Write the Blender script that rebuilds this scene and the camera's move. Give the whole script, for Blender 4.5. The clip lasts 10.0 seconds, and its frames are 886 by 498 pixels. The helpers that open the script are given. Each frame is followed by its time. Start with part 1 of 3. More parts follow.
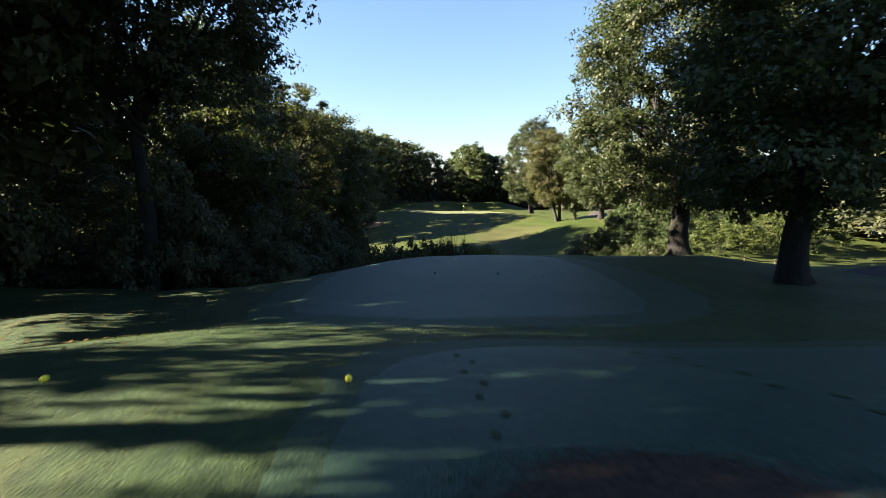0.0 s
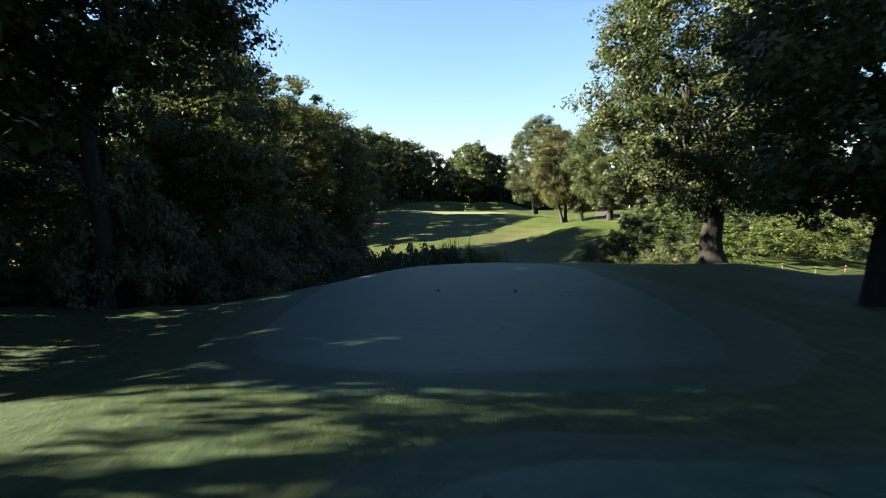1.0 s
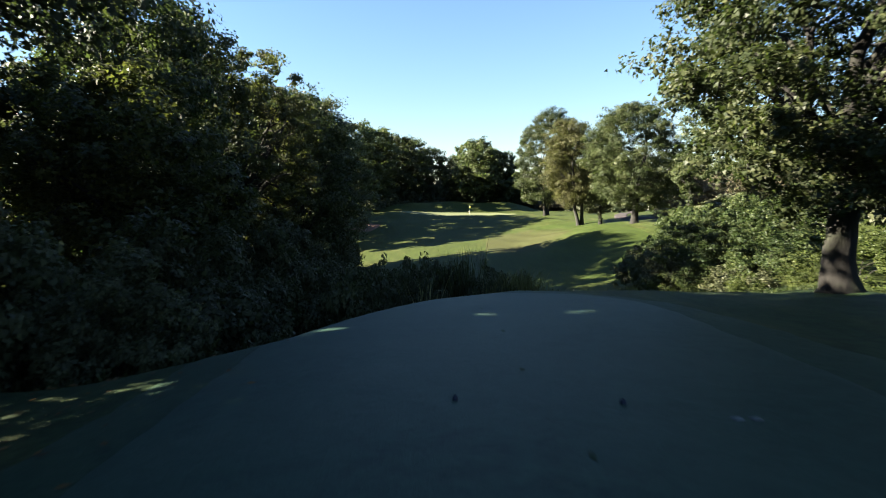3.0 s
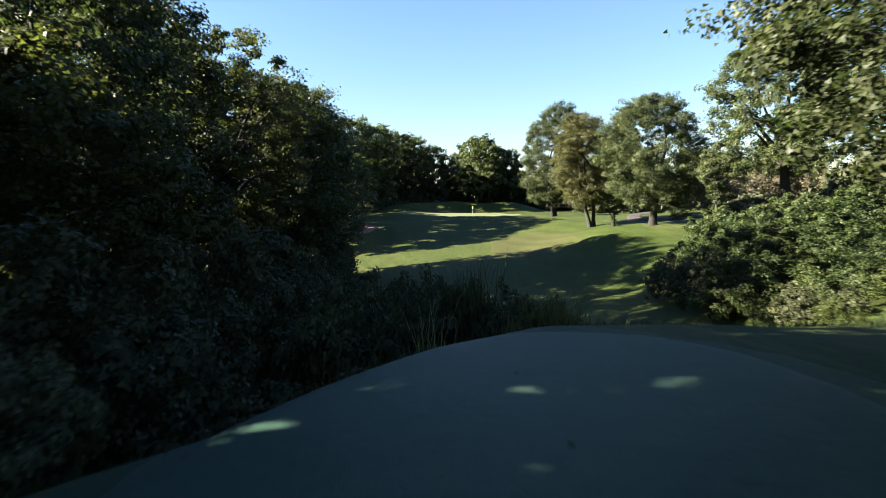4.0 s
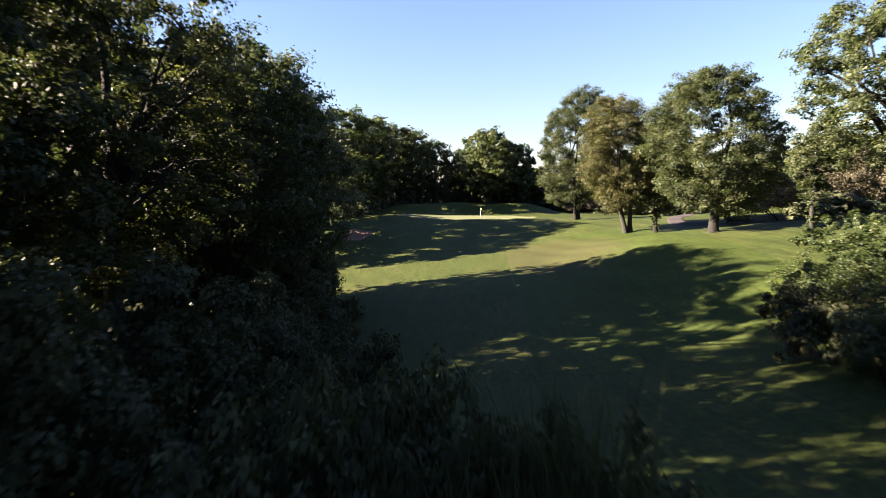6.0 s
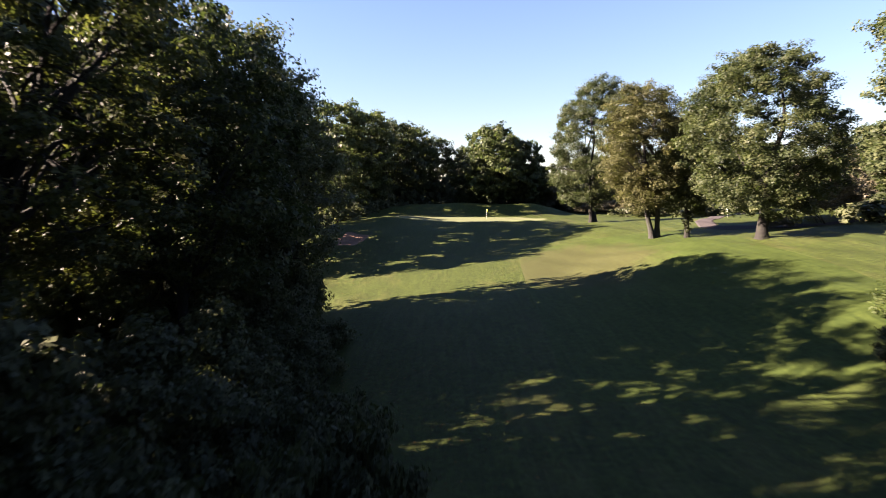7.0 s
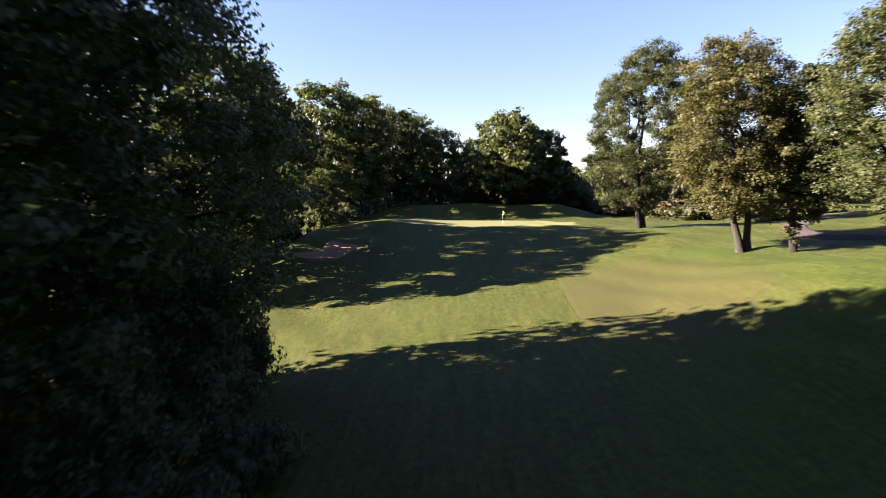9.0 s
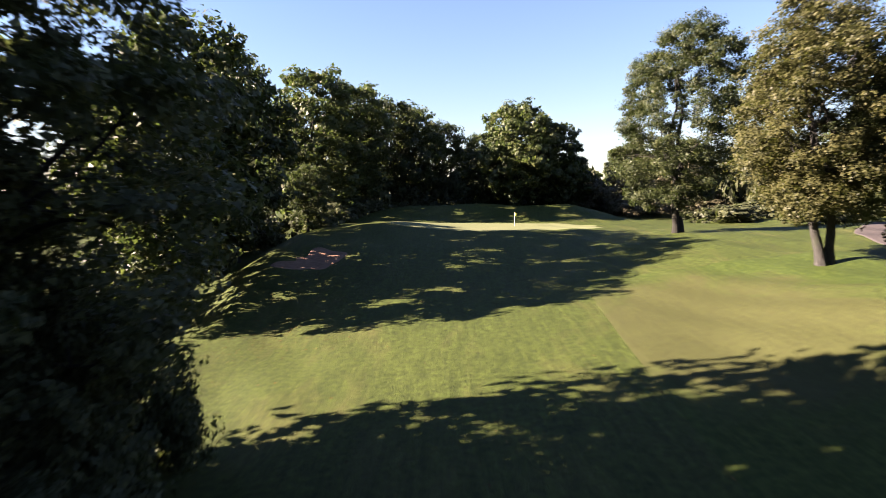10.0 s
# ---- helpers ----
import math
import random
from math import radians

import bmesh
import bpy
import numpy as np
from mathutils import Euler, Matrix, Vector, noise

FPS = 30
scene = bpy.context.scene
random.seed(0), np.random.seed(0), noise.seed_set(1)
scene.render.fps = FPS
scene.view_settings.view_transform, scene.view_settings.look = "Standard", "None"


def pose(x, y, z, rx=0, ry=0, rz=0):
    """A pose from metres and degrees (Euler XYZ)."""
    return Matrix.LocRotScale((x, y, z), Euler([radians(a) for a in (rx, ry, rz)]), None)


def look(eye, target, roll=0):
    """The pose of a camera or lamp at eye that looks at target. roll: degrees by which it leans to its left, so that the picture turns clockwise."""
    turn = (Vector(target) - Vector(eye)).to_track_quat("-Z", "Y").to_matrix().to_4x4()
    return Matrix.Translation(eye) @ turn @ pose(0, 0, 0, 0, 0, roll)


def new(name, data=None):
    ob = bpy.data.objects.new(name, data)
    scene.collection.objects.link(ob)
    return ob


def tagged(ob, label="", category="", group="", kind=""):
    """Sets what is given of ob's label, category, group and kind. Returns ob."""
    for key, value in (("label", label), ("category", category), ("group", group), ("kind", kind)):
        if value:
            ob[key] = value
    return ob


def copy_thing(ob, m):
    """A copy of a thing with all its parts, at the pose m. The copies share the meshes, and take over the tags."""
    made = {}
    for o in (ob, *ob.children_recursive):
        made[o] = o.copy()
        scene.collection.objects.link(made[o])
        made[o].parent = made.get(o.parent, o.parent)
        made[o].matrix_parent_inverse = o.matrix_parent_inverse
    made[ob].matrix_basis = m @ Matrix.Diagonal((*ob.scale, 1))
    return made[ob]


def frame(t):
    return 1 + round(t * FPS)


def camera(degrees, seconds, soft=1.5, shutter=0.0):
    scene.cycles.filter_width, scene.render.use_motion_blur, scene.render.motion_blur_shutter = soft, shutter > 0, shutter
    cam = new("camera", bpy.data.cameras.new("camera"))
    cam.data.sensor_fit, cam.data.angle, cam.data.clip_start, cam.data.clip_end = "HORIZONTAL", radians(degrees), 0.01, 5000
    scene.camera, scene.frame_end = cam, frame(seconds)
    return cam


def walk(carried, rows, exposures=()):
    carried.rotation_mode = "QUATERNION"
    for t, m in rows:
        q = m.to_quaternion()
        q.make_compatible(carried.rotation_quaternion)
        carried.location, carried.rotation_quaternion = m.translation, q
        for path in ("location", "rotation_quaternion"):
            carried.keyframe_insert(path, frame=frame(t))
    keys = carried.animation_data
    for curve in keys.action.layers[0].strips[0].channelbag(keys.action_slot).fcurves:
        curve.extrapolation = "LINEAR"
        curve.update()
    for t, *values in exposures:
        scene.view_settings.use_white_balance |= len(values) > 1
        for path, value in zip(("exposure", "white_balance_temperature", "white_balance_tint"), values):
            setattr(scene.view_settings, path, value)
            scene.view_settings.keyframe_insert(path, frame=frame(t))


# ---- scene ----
cam = camera(73.8, 10.0, soft=0.8, shutter=0.6)
METRES, EYE, TILT, LEAN, TURN = 90.0, 3.6, -5.0, 0.0, 0.0
ROWS = [
    (0.0, 0.0, 0.0, 0.0, 0.0, 0.0, -0.0),
    (0.5, -0.001, 0.0288, 0.0028, 0.04, -0.01, 0.02),
    (1.0, -0.0021, 0.0583, 0.0056, 0.06, -0.01, 0.01),
    (1.5, -0.0032, 0.0906, 0.0085, 0.07, -0.0, -0.0),
    (2.0, -0.0043, 0.1256, 0.0114, 0.1, -0.01, -0.02),
    (2.5, -0.0053, 0.162, 0.0145, 0.14, -0.01, -0.01),
    (4.0, -0.0104, 0.2885, 0.0265, 0.2, -0.06, 0.01),
    (4.5, -0.0125, 0.3369, 0.0313, 0.23, -0.08, 0.04),
    (5.0, -0.0148, 0.3887, 0.0356, 0.27, -0.06, 0.09),
    (5.5, -0.0169, 0.4428, 0.04, 0.3, -0.04, 0.11),
    (7.0, -0.0253, 0.6134, 0.0565, 0.38, -0.07, 0.15),
    (7.5, -0.0283, 0.6726, 0.0619, 0.42, -0.08, 0.14),
    (8.0, -0.0315, 0.733, 0.0669, 0.46, -0.09, 0.15),
    (8.5, -0.0347, 0.7957, 0.072, 0.49, -0.1, 0.16),
    (9.0, -0.0382, 0.8603, 0.0772, 0.52, -0.1, 0.17),
    (9.5, -0.0425, 0.9271, 0.082, 0.5, -0.08, 0.13),
    (10.0, -0.0461, 0.995, 0.0876, 0.5, -0.07, 0.11),
]
walk(cam, [(t, pose(0, 0, EYE, TILT, LEAN, TURN) @ pose(METRES * x, METRES * y, METRES * z, 90 + pitch, roll, yaw)) for t, x, y, z, yaw, pitch, roll in ROWS], exposures=[(0.0, 3.65, 6160, 22), (1.0, 3.65, 6020, 18), (4.5, 3.65, 5940, 17), (5.0, 3.65, 6030, 20), (5.5, 3.65, 6250, 26), (7.0, 3.65, 6470, 35), (8.5, 3.65, 6570, 37), (10.0, 3.65, 6480, 34)])

# ---- world, sun ----
SUN_DIR = Vector((-1.0, -0.06, 0.0)).normalized()      # where the sun stands, flat
SUN_ELEV = radians(24.0)
world = bpy.data.worlds.new("sky")
scene.world = world
world.use_nodes = True
wn = world.node_tree.nodes
sky = wn.new("ShaderNodeTexSky")
sky.sky_type = "NISHITA"
sky.sun_disc = False
sky.sun_elevation = SUN_ELEV
sky.sun_rotation = math.atan2(SUN_DIR.x, SUN_DIR.y)
sky.air_density, sky.dust_density, sky.ozone_density = 1.35, 0.0, 4.4
wn["Background"].inputs["Strength"].default_value = 0.0199
world.node_tree.links.new(sky.outputs["Color"], wn["Background"].inputs["Color"])
sun = bpy.data.lights.new("sun", "SUN")
sun.energy, sun.angle, sun.color = 5.0, radians(0.5), (1.0, 0.9, 0.64)
sun_ob = new("sun", sun)
sun_at = Vector((SUN_DIR.x * math.cos(SUN_ELEV), SUN_DIR.y * math.cos(SUN_ELEV), math.sin(SUN_ELEV)))
sun_ob.matrix_world = look(sun_at * 100, (0, 0, 0))

# ---- materials ----


def material(name, rough=0.8, spec=0.3):
    m = bpy.data.materials.new(name)
    m.use_nodes = True
    b = m.node_tree.nodes["Principled BSDF"]
    b.inputs["Roughness"].default_value = rough
    b.inputs["Specular IOR Level"].default_value = spec
    return m, m.node_tree.nodes, m.node_tree.links, b


def ramp(nodes, links, fac, stops):
    r = nodes.new("ShaderNodeValToRGB")
    while len(r.color_ramp.elements) < len(stops):
        r.color_ramp.elements.new(0.5)
    for e, (p, c) in zip(r.color_ramp.elements, stops):
        e.position, e.color = p, (*c, 1)
    links.new(fac, r.inputs["Fac"])
    return r.outputs["Color"]


def noise_tex(nodes, links, vec, scale, detail=4.0, rough=0.6, dist=0.0):
    n = nodes.new("ShaderNodeTexNoise")
    n.inputs["Scale"].default_value = scale
    n.inputs["Detail"].default_value = detail
    n.inputs["Roughness"].default_value = rough
    n.inputs["Distortion"].default_value = dist
    links.new(vec, n.inputs["Vector"])
    return n.outputs["Fac"]


def mix(nodes, links, kind, fac, a, b):
    m = nodes.new("ShaderNodeMix")
    m.data_type, m.blend_type = "RGBA", kind
    if isinstance(fac, float):
        m.inputs["Factor"].default_value = fac
    else:
        links.new(fac, m.inputs["Factor"])
    for sock, v in ((m.inputs[6], a), (m.inputs[7], b)):
        if isinstance(v, tuple):
            sock.default_value = (*v, 1)
        else:
            links.new(v, sock)
    return m.outputs[2]


def bump(nodes, links, bsdf, height, strength, dist):
    b = nodes.new("ShaderNodeBump")
    b.inputs["Strength"].default_value = strength
    b.inputs["Distance"].default_value = dist
    links.new(height, b.inputs["Height"])
    links.new(b.outputs["Normal"], bsdf.inputs["Normal"])


def grass_material(name, dark, light, dry, dry_lo, dry_hi, rough=0.75, spec=0.08, height=0.03, stretch=None, spot=None, dew=0.0, near_tint=None, bands=0.3):
    m, nodes, links, b = material(name, rough, spec)
    b.inputs["Sheen Weight"].default_value = dew
    b.inputs["Sheen Roughness"].default_value = 0.45
    b.inputs["Sheen Tint"].default_value = (0.86, 0.93, 1.0, 1)
    pos = nodes.new("ShaderNodeNewGeometry").outputs["Position"]
    vec = pos
    if stretch:
        mp = nodes.new("ShaderNodeMapping")
        mp.inputs["Scale"].default_value = stretch
        mp.inputs["Rotation"].default_value = (0, 0, radians(-14))
        links.new(pos, mp.inputs["Vector"])
        vec = mp.outputs["Vector"]
    big = noise_tex(nodes, links, vec, 0.22, 5, 0.65, 0.6)
    mid = noise_tex(nodes, links, pos, 2.4, 6, 0.72)
    fine = noise_tex(nodes, links, pos, 22.0, 3, 0.7)
    base = ramp(nodes, links, mid, [(0.34, dark), (0.66, light)])
    # second colour pair blended in up to y0, gone past y1
    if near_tint:
        low, high, y0, y1 = near_tint
        near_base = ramp(nodes, links, mid, [(0.34, low), (0.66, high)])
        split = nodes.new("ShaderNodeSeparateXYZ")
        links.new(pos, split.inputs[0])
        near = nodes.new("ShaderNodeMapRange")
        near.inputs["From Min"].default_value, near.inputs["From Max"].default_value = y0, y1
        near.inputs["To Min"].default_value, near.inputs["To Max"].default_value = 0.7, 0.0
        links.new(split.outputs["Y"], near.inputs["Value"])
        base = mix(nodes, links, "MIX", near.outputs[0], base, near_base)
    base = mix(nodes, links, "MIX", ramp(nodes, links, big, [(dry_lo, (0, 0, 0)), (dry_hi, (1, 1, 1))]), base, dry)
    if stretch:
        mp = nodes.new("ShaderNodeMapping")
        mp.inputs["Scale"].default_value = (1.5, 0.1, 1)
        mp.inputs["Rotation"].default_value = (0, 0, radians(38))
        links.new(pos, mp.inputs["Vector"])
        streak = noise_tex(nodes, links, mp.outputs["Vector"], 1.1, 3, 0.6)
        mp = nodes.new("ShaderNodeMapping")
        mp.inputs["Scale"].default_value = (3.2, 0.22, 1)
        mp.inputs["Rotation"].default_value = (0, 0, radians(-9))
        links.new(pos, mp.inputs["Vector"])
        lines = noise_tex(nodes, links, mp.outputs["Vector"], 1.0, 4, 0.65)
        base = mix(nodes, links, "MULTIPLY", 0.45, base, ramp(nodes, links, lines, [(0.36, (0.6, 0.62, 0.6)), (0.62, (1.28, 1.24, 1.15))]))
        base = mix(nodes, links, "MULTIPLY", bands, base, ramp(nodes, links, streak, [(0.35, (0.7, 0.72, 0.7)), (0.65, (1.3, 1.25, 1.2))]))
    if spot:
        cx, cy, rx, ry = spot
        mp = nodes.new("ShaderNodeMapping")
        mp.inputs["Scale"].default_value = (1 / rx, 1 / ry, 0)
        mp.inputs["Location"].default_value = (-cx / rx, -cy / ry, 0)
        links.new(pos, mp.inputs["Vector"])
        gr = nodes.new("ShaderNodeTexGradient")
        gr.gradient_type = "SPHERICAL"
        links.new(mp.outputs["Vector"], gr.inputs["Vector"])
        both = nodes.new("ShaderNodeMath")
        both.operation = "MULTIPLY_ADD"
        both.inputs[1].default_value = 1.1
        links.new(gr.outputs["Fac"], both.inputs[0])
        links.new(big, both.inputs[2])
        base = mix(nodes, links, "MIX", ramp(nodes, links, both.outputs[0], [(0.62, (0, 0, 0)), (1.2, (0.6, 0.6, 0.6))]), base, (0.042, 0.0375, 0.018))
    base = mix(nodes, links, "MULTIPLY", 0.8, base, ramp(nodes, links, fine, [(0.25, (0.45, 0.45, 0.45)), (0.75, (1.35, 1.35, 1.3))]))
    links.new(base, b.inputs["Base Color"])
    hsum = nodes.new("ShaderNodeMath")
    hsum.operation = "MULTIPLY_ADD"
    hsum.inputs[1].default_value = 2.0
    links.new(mid, hsum.inputs[0])
    links.new(fine, hsum.inputs[2])
    bump(nodes, links, b, hsum.outputs[0], 0.8, height)
    return m


ROUGH = grass_material("rough_grass", (0.017, 0.023, 0.007), (0.044, 0.0595, 0.013), (0.055, 0.055, 0.02), 0.5, 0.85, rough=0.7, spec=0.08, height=0.05, stretch=(1.3, 0.5, 1), near_tint=((0.009, 0.021, 0.011), (0.026, 0.046, 0.021), 46.0, 54.0))
TEE = grass_material("tee_grass", (0.006, 0.022, 0.015), (0.016, 0.043, 0.028), (0.024, 0.046, 0.031), 0.4, 0.75, rough=0.6, spec=0.14, height=0.012, dew=0.01)
FAIRWAY = grass_material("fairway_grass", (0.018, 0.028, 0.007), (0.04, 0.055, 0.013), (0.048, 0.05, 0.017), 0.62, 0.9, rough=0.7, spec=0.06, height=0.02, stretch=(1.0, 0.75, 1), spot=(13.5, 128, 12.5, 20), bands=0.12)
GREEN = grass_material("green_grass", (0.092, 0.102, 0.052), (0.108, 0.118, 0.06), (0.12, 0.121, 0.067), 0.5, 0.9, height=0.01)
COLLAR = grass_material("collar_grass", (0.008, 0.022, 0.012), (0.022, 0.044, 0.023), (0.028, 0.046, 0.025), 0.45, 0.8, rough=0.65, spec=0.1, height=0.03, dew=0.008)
DEW_MARK = grass_material("trodden_grass", (0.02, 0.034, 0.017), (0.028, 0.044, 0.022), (0.032, 0.046, 0.026), 0.5, 0.9, height=0.02)


def soil_material(name, a, c, scale=3.0):
    m, nodes, links, b = material(name, 0.95, 0.05)
    pos = nodes.new("ShaderNodeNewGeometry").outputs["Position"]
    f = noise_tex(nodes, links, pos, scale, 8, 0.7)
    links.new(ramp(nodes, links, f, [(0.3, a), (0.7, c)]), b.inputs["Base Color"])
    bump(nodes, links, b, f, 0.9, 0.05)
    return m


SAND = soil_material("bunker_sand", (0.115, 0.07, 0.05), (0.185, 0.118, 0.084), 2.0)


def overgrown_soil(name, cx, cy, rx, ry):
    """Bare soil that grass has grown over towards its edge."""
    m, nodes, links, b = material(name, 0.9, 0.1)
    pos = nodes.new("ShaderNodeNewGeometry").outputs["Position"]
    mp = nodes.new("ShaderNodeMapping")
    mp.inputs["Scale"].default_value = (1 / rx, 1 / ry, 0)
    mp.inputs["Location"].default_value = (-cx / rx, -cy / ry, 0)
    links.new(pos, mp.inputs["Vector"])
    gr = nodes.new("ShaderNodeTexGradient")
    gr.gradient_type = "SPHERICAL"
    links.new(mp.outputs["Vector"], gr.inputs["Vector"])
    n1 = noise_tex(nodes, links, pos, 2.4, 6, 0.7)
    n2 = noise_tex(nodes, links, pos, 9.0, 5, 0.7)
    both = nodes.new("ShaderNodeMath")
    both.operation = "MULTIPLY_ADD"
    both.inputs[1].default_value = 0.9
    links.new(gr.outputs["Fac"], both.inputs[0])
    links.new(n1, both.inputs[2])
    soil = ramp(nodes, links, n2, [(0.3, (0.012, 0.010, 0.008)), (0.7, (0.05, 0.031, 0.022))])
    turf = ramp(nodes, links, n2, [(0.3, (0.023, 0.043, 0.03)), (0.7, (0.044, 0.074, 0.055))])
    links.new(mix(nodes, links, "MIX", ramp(nodes, links, both.outputs[0], [(0.58, (0, 0, 0)), (0.85, (1, 1, 1))]), turf, soil), b.inputs["Base Color"])
    bump(nodes, links, b, n2, 0.9, 0.04)
    return m


SOIL_BED = overgrown_soil("overgrown_soil", 2.2, 5.4, 2.3, 1.25)
ASPHALT = soil_material("path_asphalt", (0.03, 0.026, 0.027), (0.052, 0.045, 0.046), 5.0)


def bark_material(name, a, c):
    m, nodes, links, b = material(name, 0.9, 0.2)
    tc = nodes.new("ShaderNodeTexCoord").outputs["Object"]
    mp = nodes.new("ShaderNodeMapping")
    mp.inputs["Scale"].default_value = (5, 5, 0.9)
    links.new(tc, mp.inputs["Vector"])
    f = noise_tex(nodes, links, mp.outputs["Vector"], 2.2, 8, 0.7, 0.5)
    g = noise_tex(nodes, links, tc, 0.8, 4, 0.6)
    base = ramp(nodes, links, f, [(0.32, a), (0.68, c)])
    base = mix(nodes, links, "MIX", ramp(nodes, links, g, [(0.5, (0, 0, 0)), (0.75, (0.6, 0.6, 0.6))]), base, (0.03, 0.036, 0.016))
    links.new(base, b.inputs["Base Color"])
    bump(nodes, links, b, f, 1.0, 0.08)
    return m


BARK = bark_material("oak_bark", (0.004, 0.0035, 0.003), (0.021, 0.019, 0.0165))
PALE_BARK = bark_material("pale_bark", (0.005, 0.0045, 0.004), (0.038, 0.036, 0.033))


def leaf_material(name, dark, mid, light, glow=0.36, spec=0.12):
    m, nodes, links, b = material(name, 0.48, spec)
    r = nodes.new("ShaderNodeNewGeometry").outputs["Random Per Island"]
    oi = nodes.new("ShaderNodeObjectInfo").outputs["Random"]
    tc = nodes.new("ShaderNodeTexCoord").outputs["Object"]
    patch = noise_tex(nodes, links, tc, 0.35, 2, 0.5)
    add = nodes.new("ShaderNodeMath")
    add.operation = "MULTIPLY_ADD"
    add.inputs[1].default_value = 0.55
    links.new(r, add.inputs[0])
    half = nodes.new("ShaderNodeMath")
    half.operation = "MULTIPLY_ADD"
    half.inputs[1].default_value, half.inputs[2].default_value = 0.9, -0.22
    links.new(patch, half.inputs[0])
    links.new(half.outputs[0], add.inputs[2])
    col = ramp(nodes, links, add.outputs[0], [(0.15, dark), (0.5, mid), (0.9, light)])
    hsv = nodes.new("ShaderNodeHueSaturation")
    v = nodes.new("ShaderNodeMath")
    v.operation = "MULTIPLY_ADD"
    v.inputs[1].default_value, v.inputs[2].default_value = 0.5, 0.74
    links.new(oi, v.inputs[0])
    links.new(v.outputs[0], hsv.inputs["Value"])
    links.new(col, hsv.inputs["Color"])
    links.new(hsv.outputs["Color"], b.inputs["Base Color"])
    t = nodes.new("ShaderNodeBsdfTranslucent")
    warm = mix(nodes, links, "MULTIPLY", 1.0, hsv.outputs["Color"], (1.15, 1.35, 0.68))
    links.new(warm, t.inputs["Color"])
    mx = nodes.new("ShaderNodeMixShader")
    mx.inputs["Fac"].default_value = glow
    links.new(b.outputs[0], mx.inputs[1])
    links.new(t.outputs[0], mx.inputs[2])
    links.new(mx.outputs[0], nodes["Material Output"].inputs["Surface"])
    return m


LEAF = leaf_material("oak_leaf", (0.018, 0.026, 0.0105), (0.037, 0.047, 0.019), (0.071, 0.076, 0.031), 0.38, 0.15)
LEAF_DARK = leaf_material("dark_leaf", (0.03, 0.034, 0.019), (0.048, 0.053, 0.028), (0.075, 0.078, 0.036), 0.3, 0.1)
LEAF_OCHRE = leaf_material("turning_leaf", (0.029, 0.030, 0.0125), (0.049, 0.049, 0.019), (0.076, 0.07, 0.028), 0.4, 0.12)
LEAF_YELLOW = leaf_material("yellowing_leaf", (0.022, 0.028, 0.011), (0.046, 0.051, 0.018), (0.095, 0.09, 0.029), 0.42, 0.15)
LEAF_BUSH = leaf_material("bush_leaf", (0.011, 0.019, 0.0065), (0.025, 0.037, 0.0115), (0.06, 0.069, 0.021), 0.3, 0.15)
LEAF_LIME = leaf_material("lime_leaf", (0.022, 0.032, 0.009), (0.045, 0.058, 0.016), (0.09, 0.098, 0.028), 0.42, 0.15)
LEAF_GREY = leaf_material("sparse_twig_leaf", (0.035, 0.031, 0.02), (0.06, 0.052, 0.032), (0.092, 0.08, 0.046), 0.15)
LITTER = leaf_material("fallen_leaf", (0.03, 0.017, 0.009), (0.07, 0.04, 0.017), (0.12, 0.075, 0.026), 0.1, 0.03)
REED = leaf_material("reed_blade", (0.08, 0.085, 0.03), (0.16, 0.15, 0.07), (0.3, 0.26, 0.14), 0.3)
YELLOW, _, _, _b = material("yellow_plastic", 0.45, 0.4)
_b.inputs["Base Color"].default_value = (0.75, 0.62, 0.02, 1)
WHITE, _, _, _b = material("white_paint", 0.5, 0.4)
_b.inputs["Base Color"].default_value = (0.75, 0.75, 0.72, 1)
PLATE = soil_material("pale_stone", (0.1, 0.11, 0.11), (0.17, 0.18, 0.18), 30.0)
DARK_PAINT, _, _, _b = material("dark_blue_paint", 0.5, 0.3)
_b.inputs["Base Color"].default_value = (0.012, 0.018, 0.035, 1)
WOOD = bark_material("weathered_wood", (0.03, 0.023, 0.017), (0.085, 0.066, 0.048))

# ---- ground ----


def bell(x, y, cx, cy, rx, ry):
    return np.exp(-(((x - cx) / rx) ** 2 + ((y - cy) / ry) ** 2))


def step(v, a, b):
    t = np.clip((v - a) / (b - a), 0, 1)
    return t * t * (3 - 2 * t)


PLATEAU_Y = [-60, 0, 10.5, 13, 18, 30, 40, 46, 52, 80]
PLATEAU_Z = [0.6, 0.8, 0.75, 0.35, -0.1, -0.2, -0.5, -0.95, -1.3, -2.2]
VALLEY_Y = [40, 60, 66, 72, 80, 91, 100, 110, 120, 130, 140, 150, 160, 170, 178, 186, 194, 230, 400]
VALLEY_Z = [-5.0, -5.6, -6.1, -6.6, -7.2, -7.2, -6.8, -6.2, -5.8, -5.45, -4.95, -3.9, -2.35, -1.3, -1.05, -0.85, -0.7, -0.6, 1.0]
BROW_X = [-40, -20, -10, -5.6, -3.9, -1.2, 3.0, 8, 12, 20, 30, 45]
BROW_Y = [31, 34, 35.5, 38.5, 41.5, 45.5, 50, 50.2, 49.5, 50, 54, 60]


def soft(v, xs, zs):
    return sum(w * np.interp(v + d, xs, zs) for d, w in ((-3, 0.2), (-1, 0.3), (1, 0.3), (3, 0.2)))


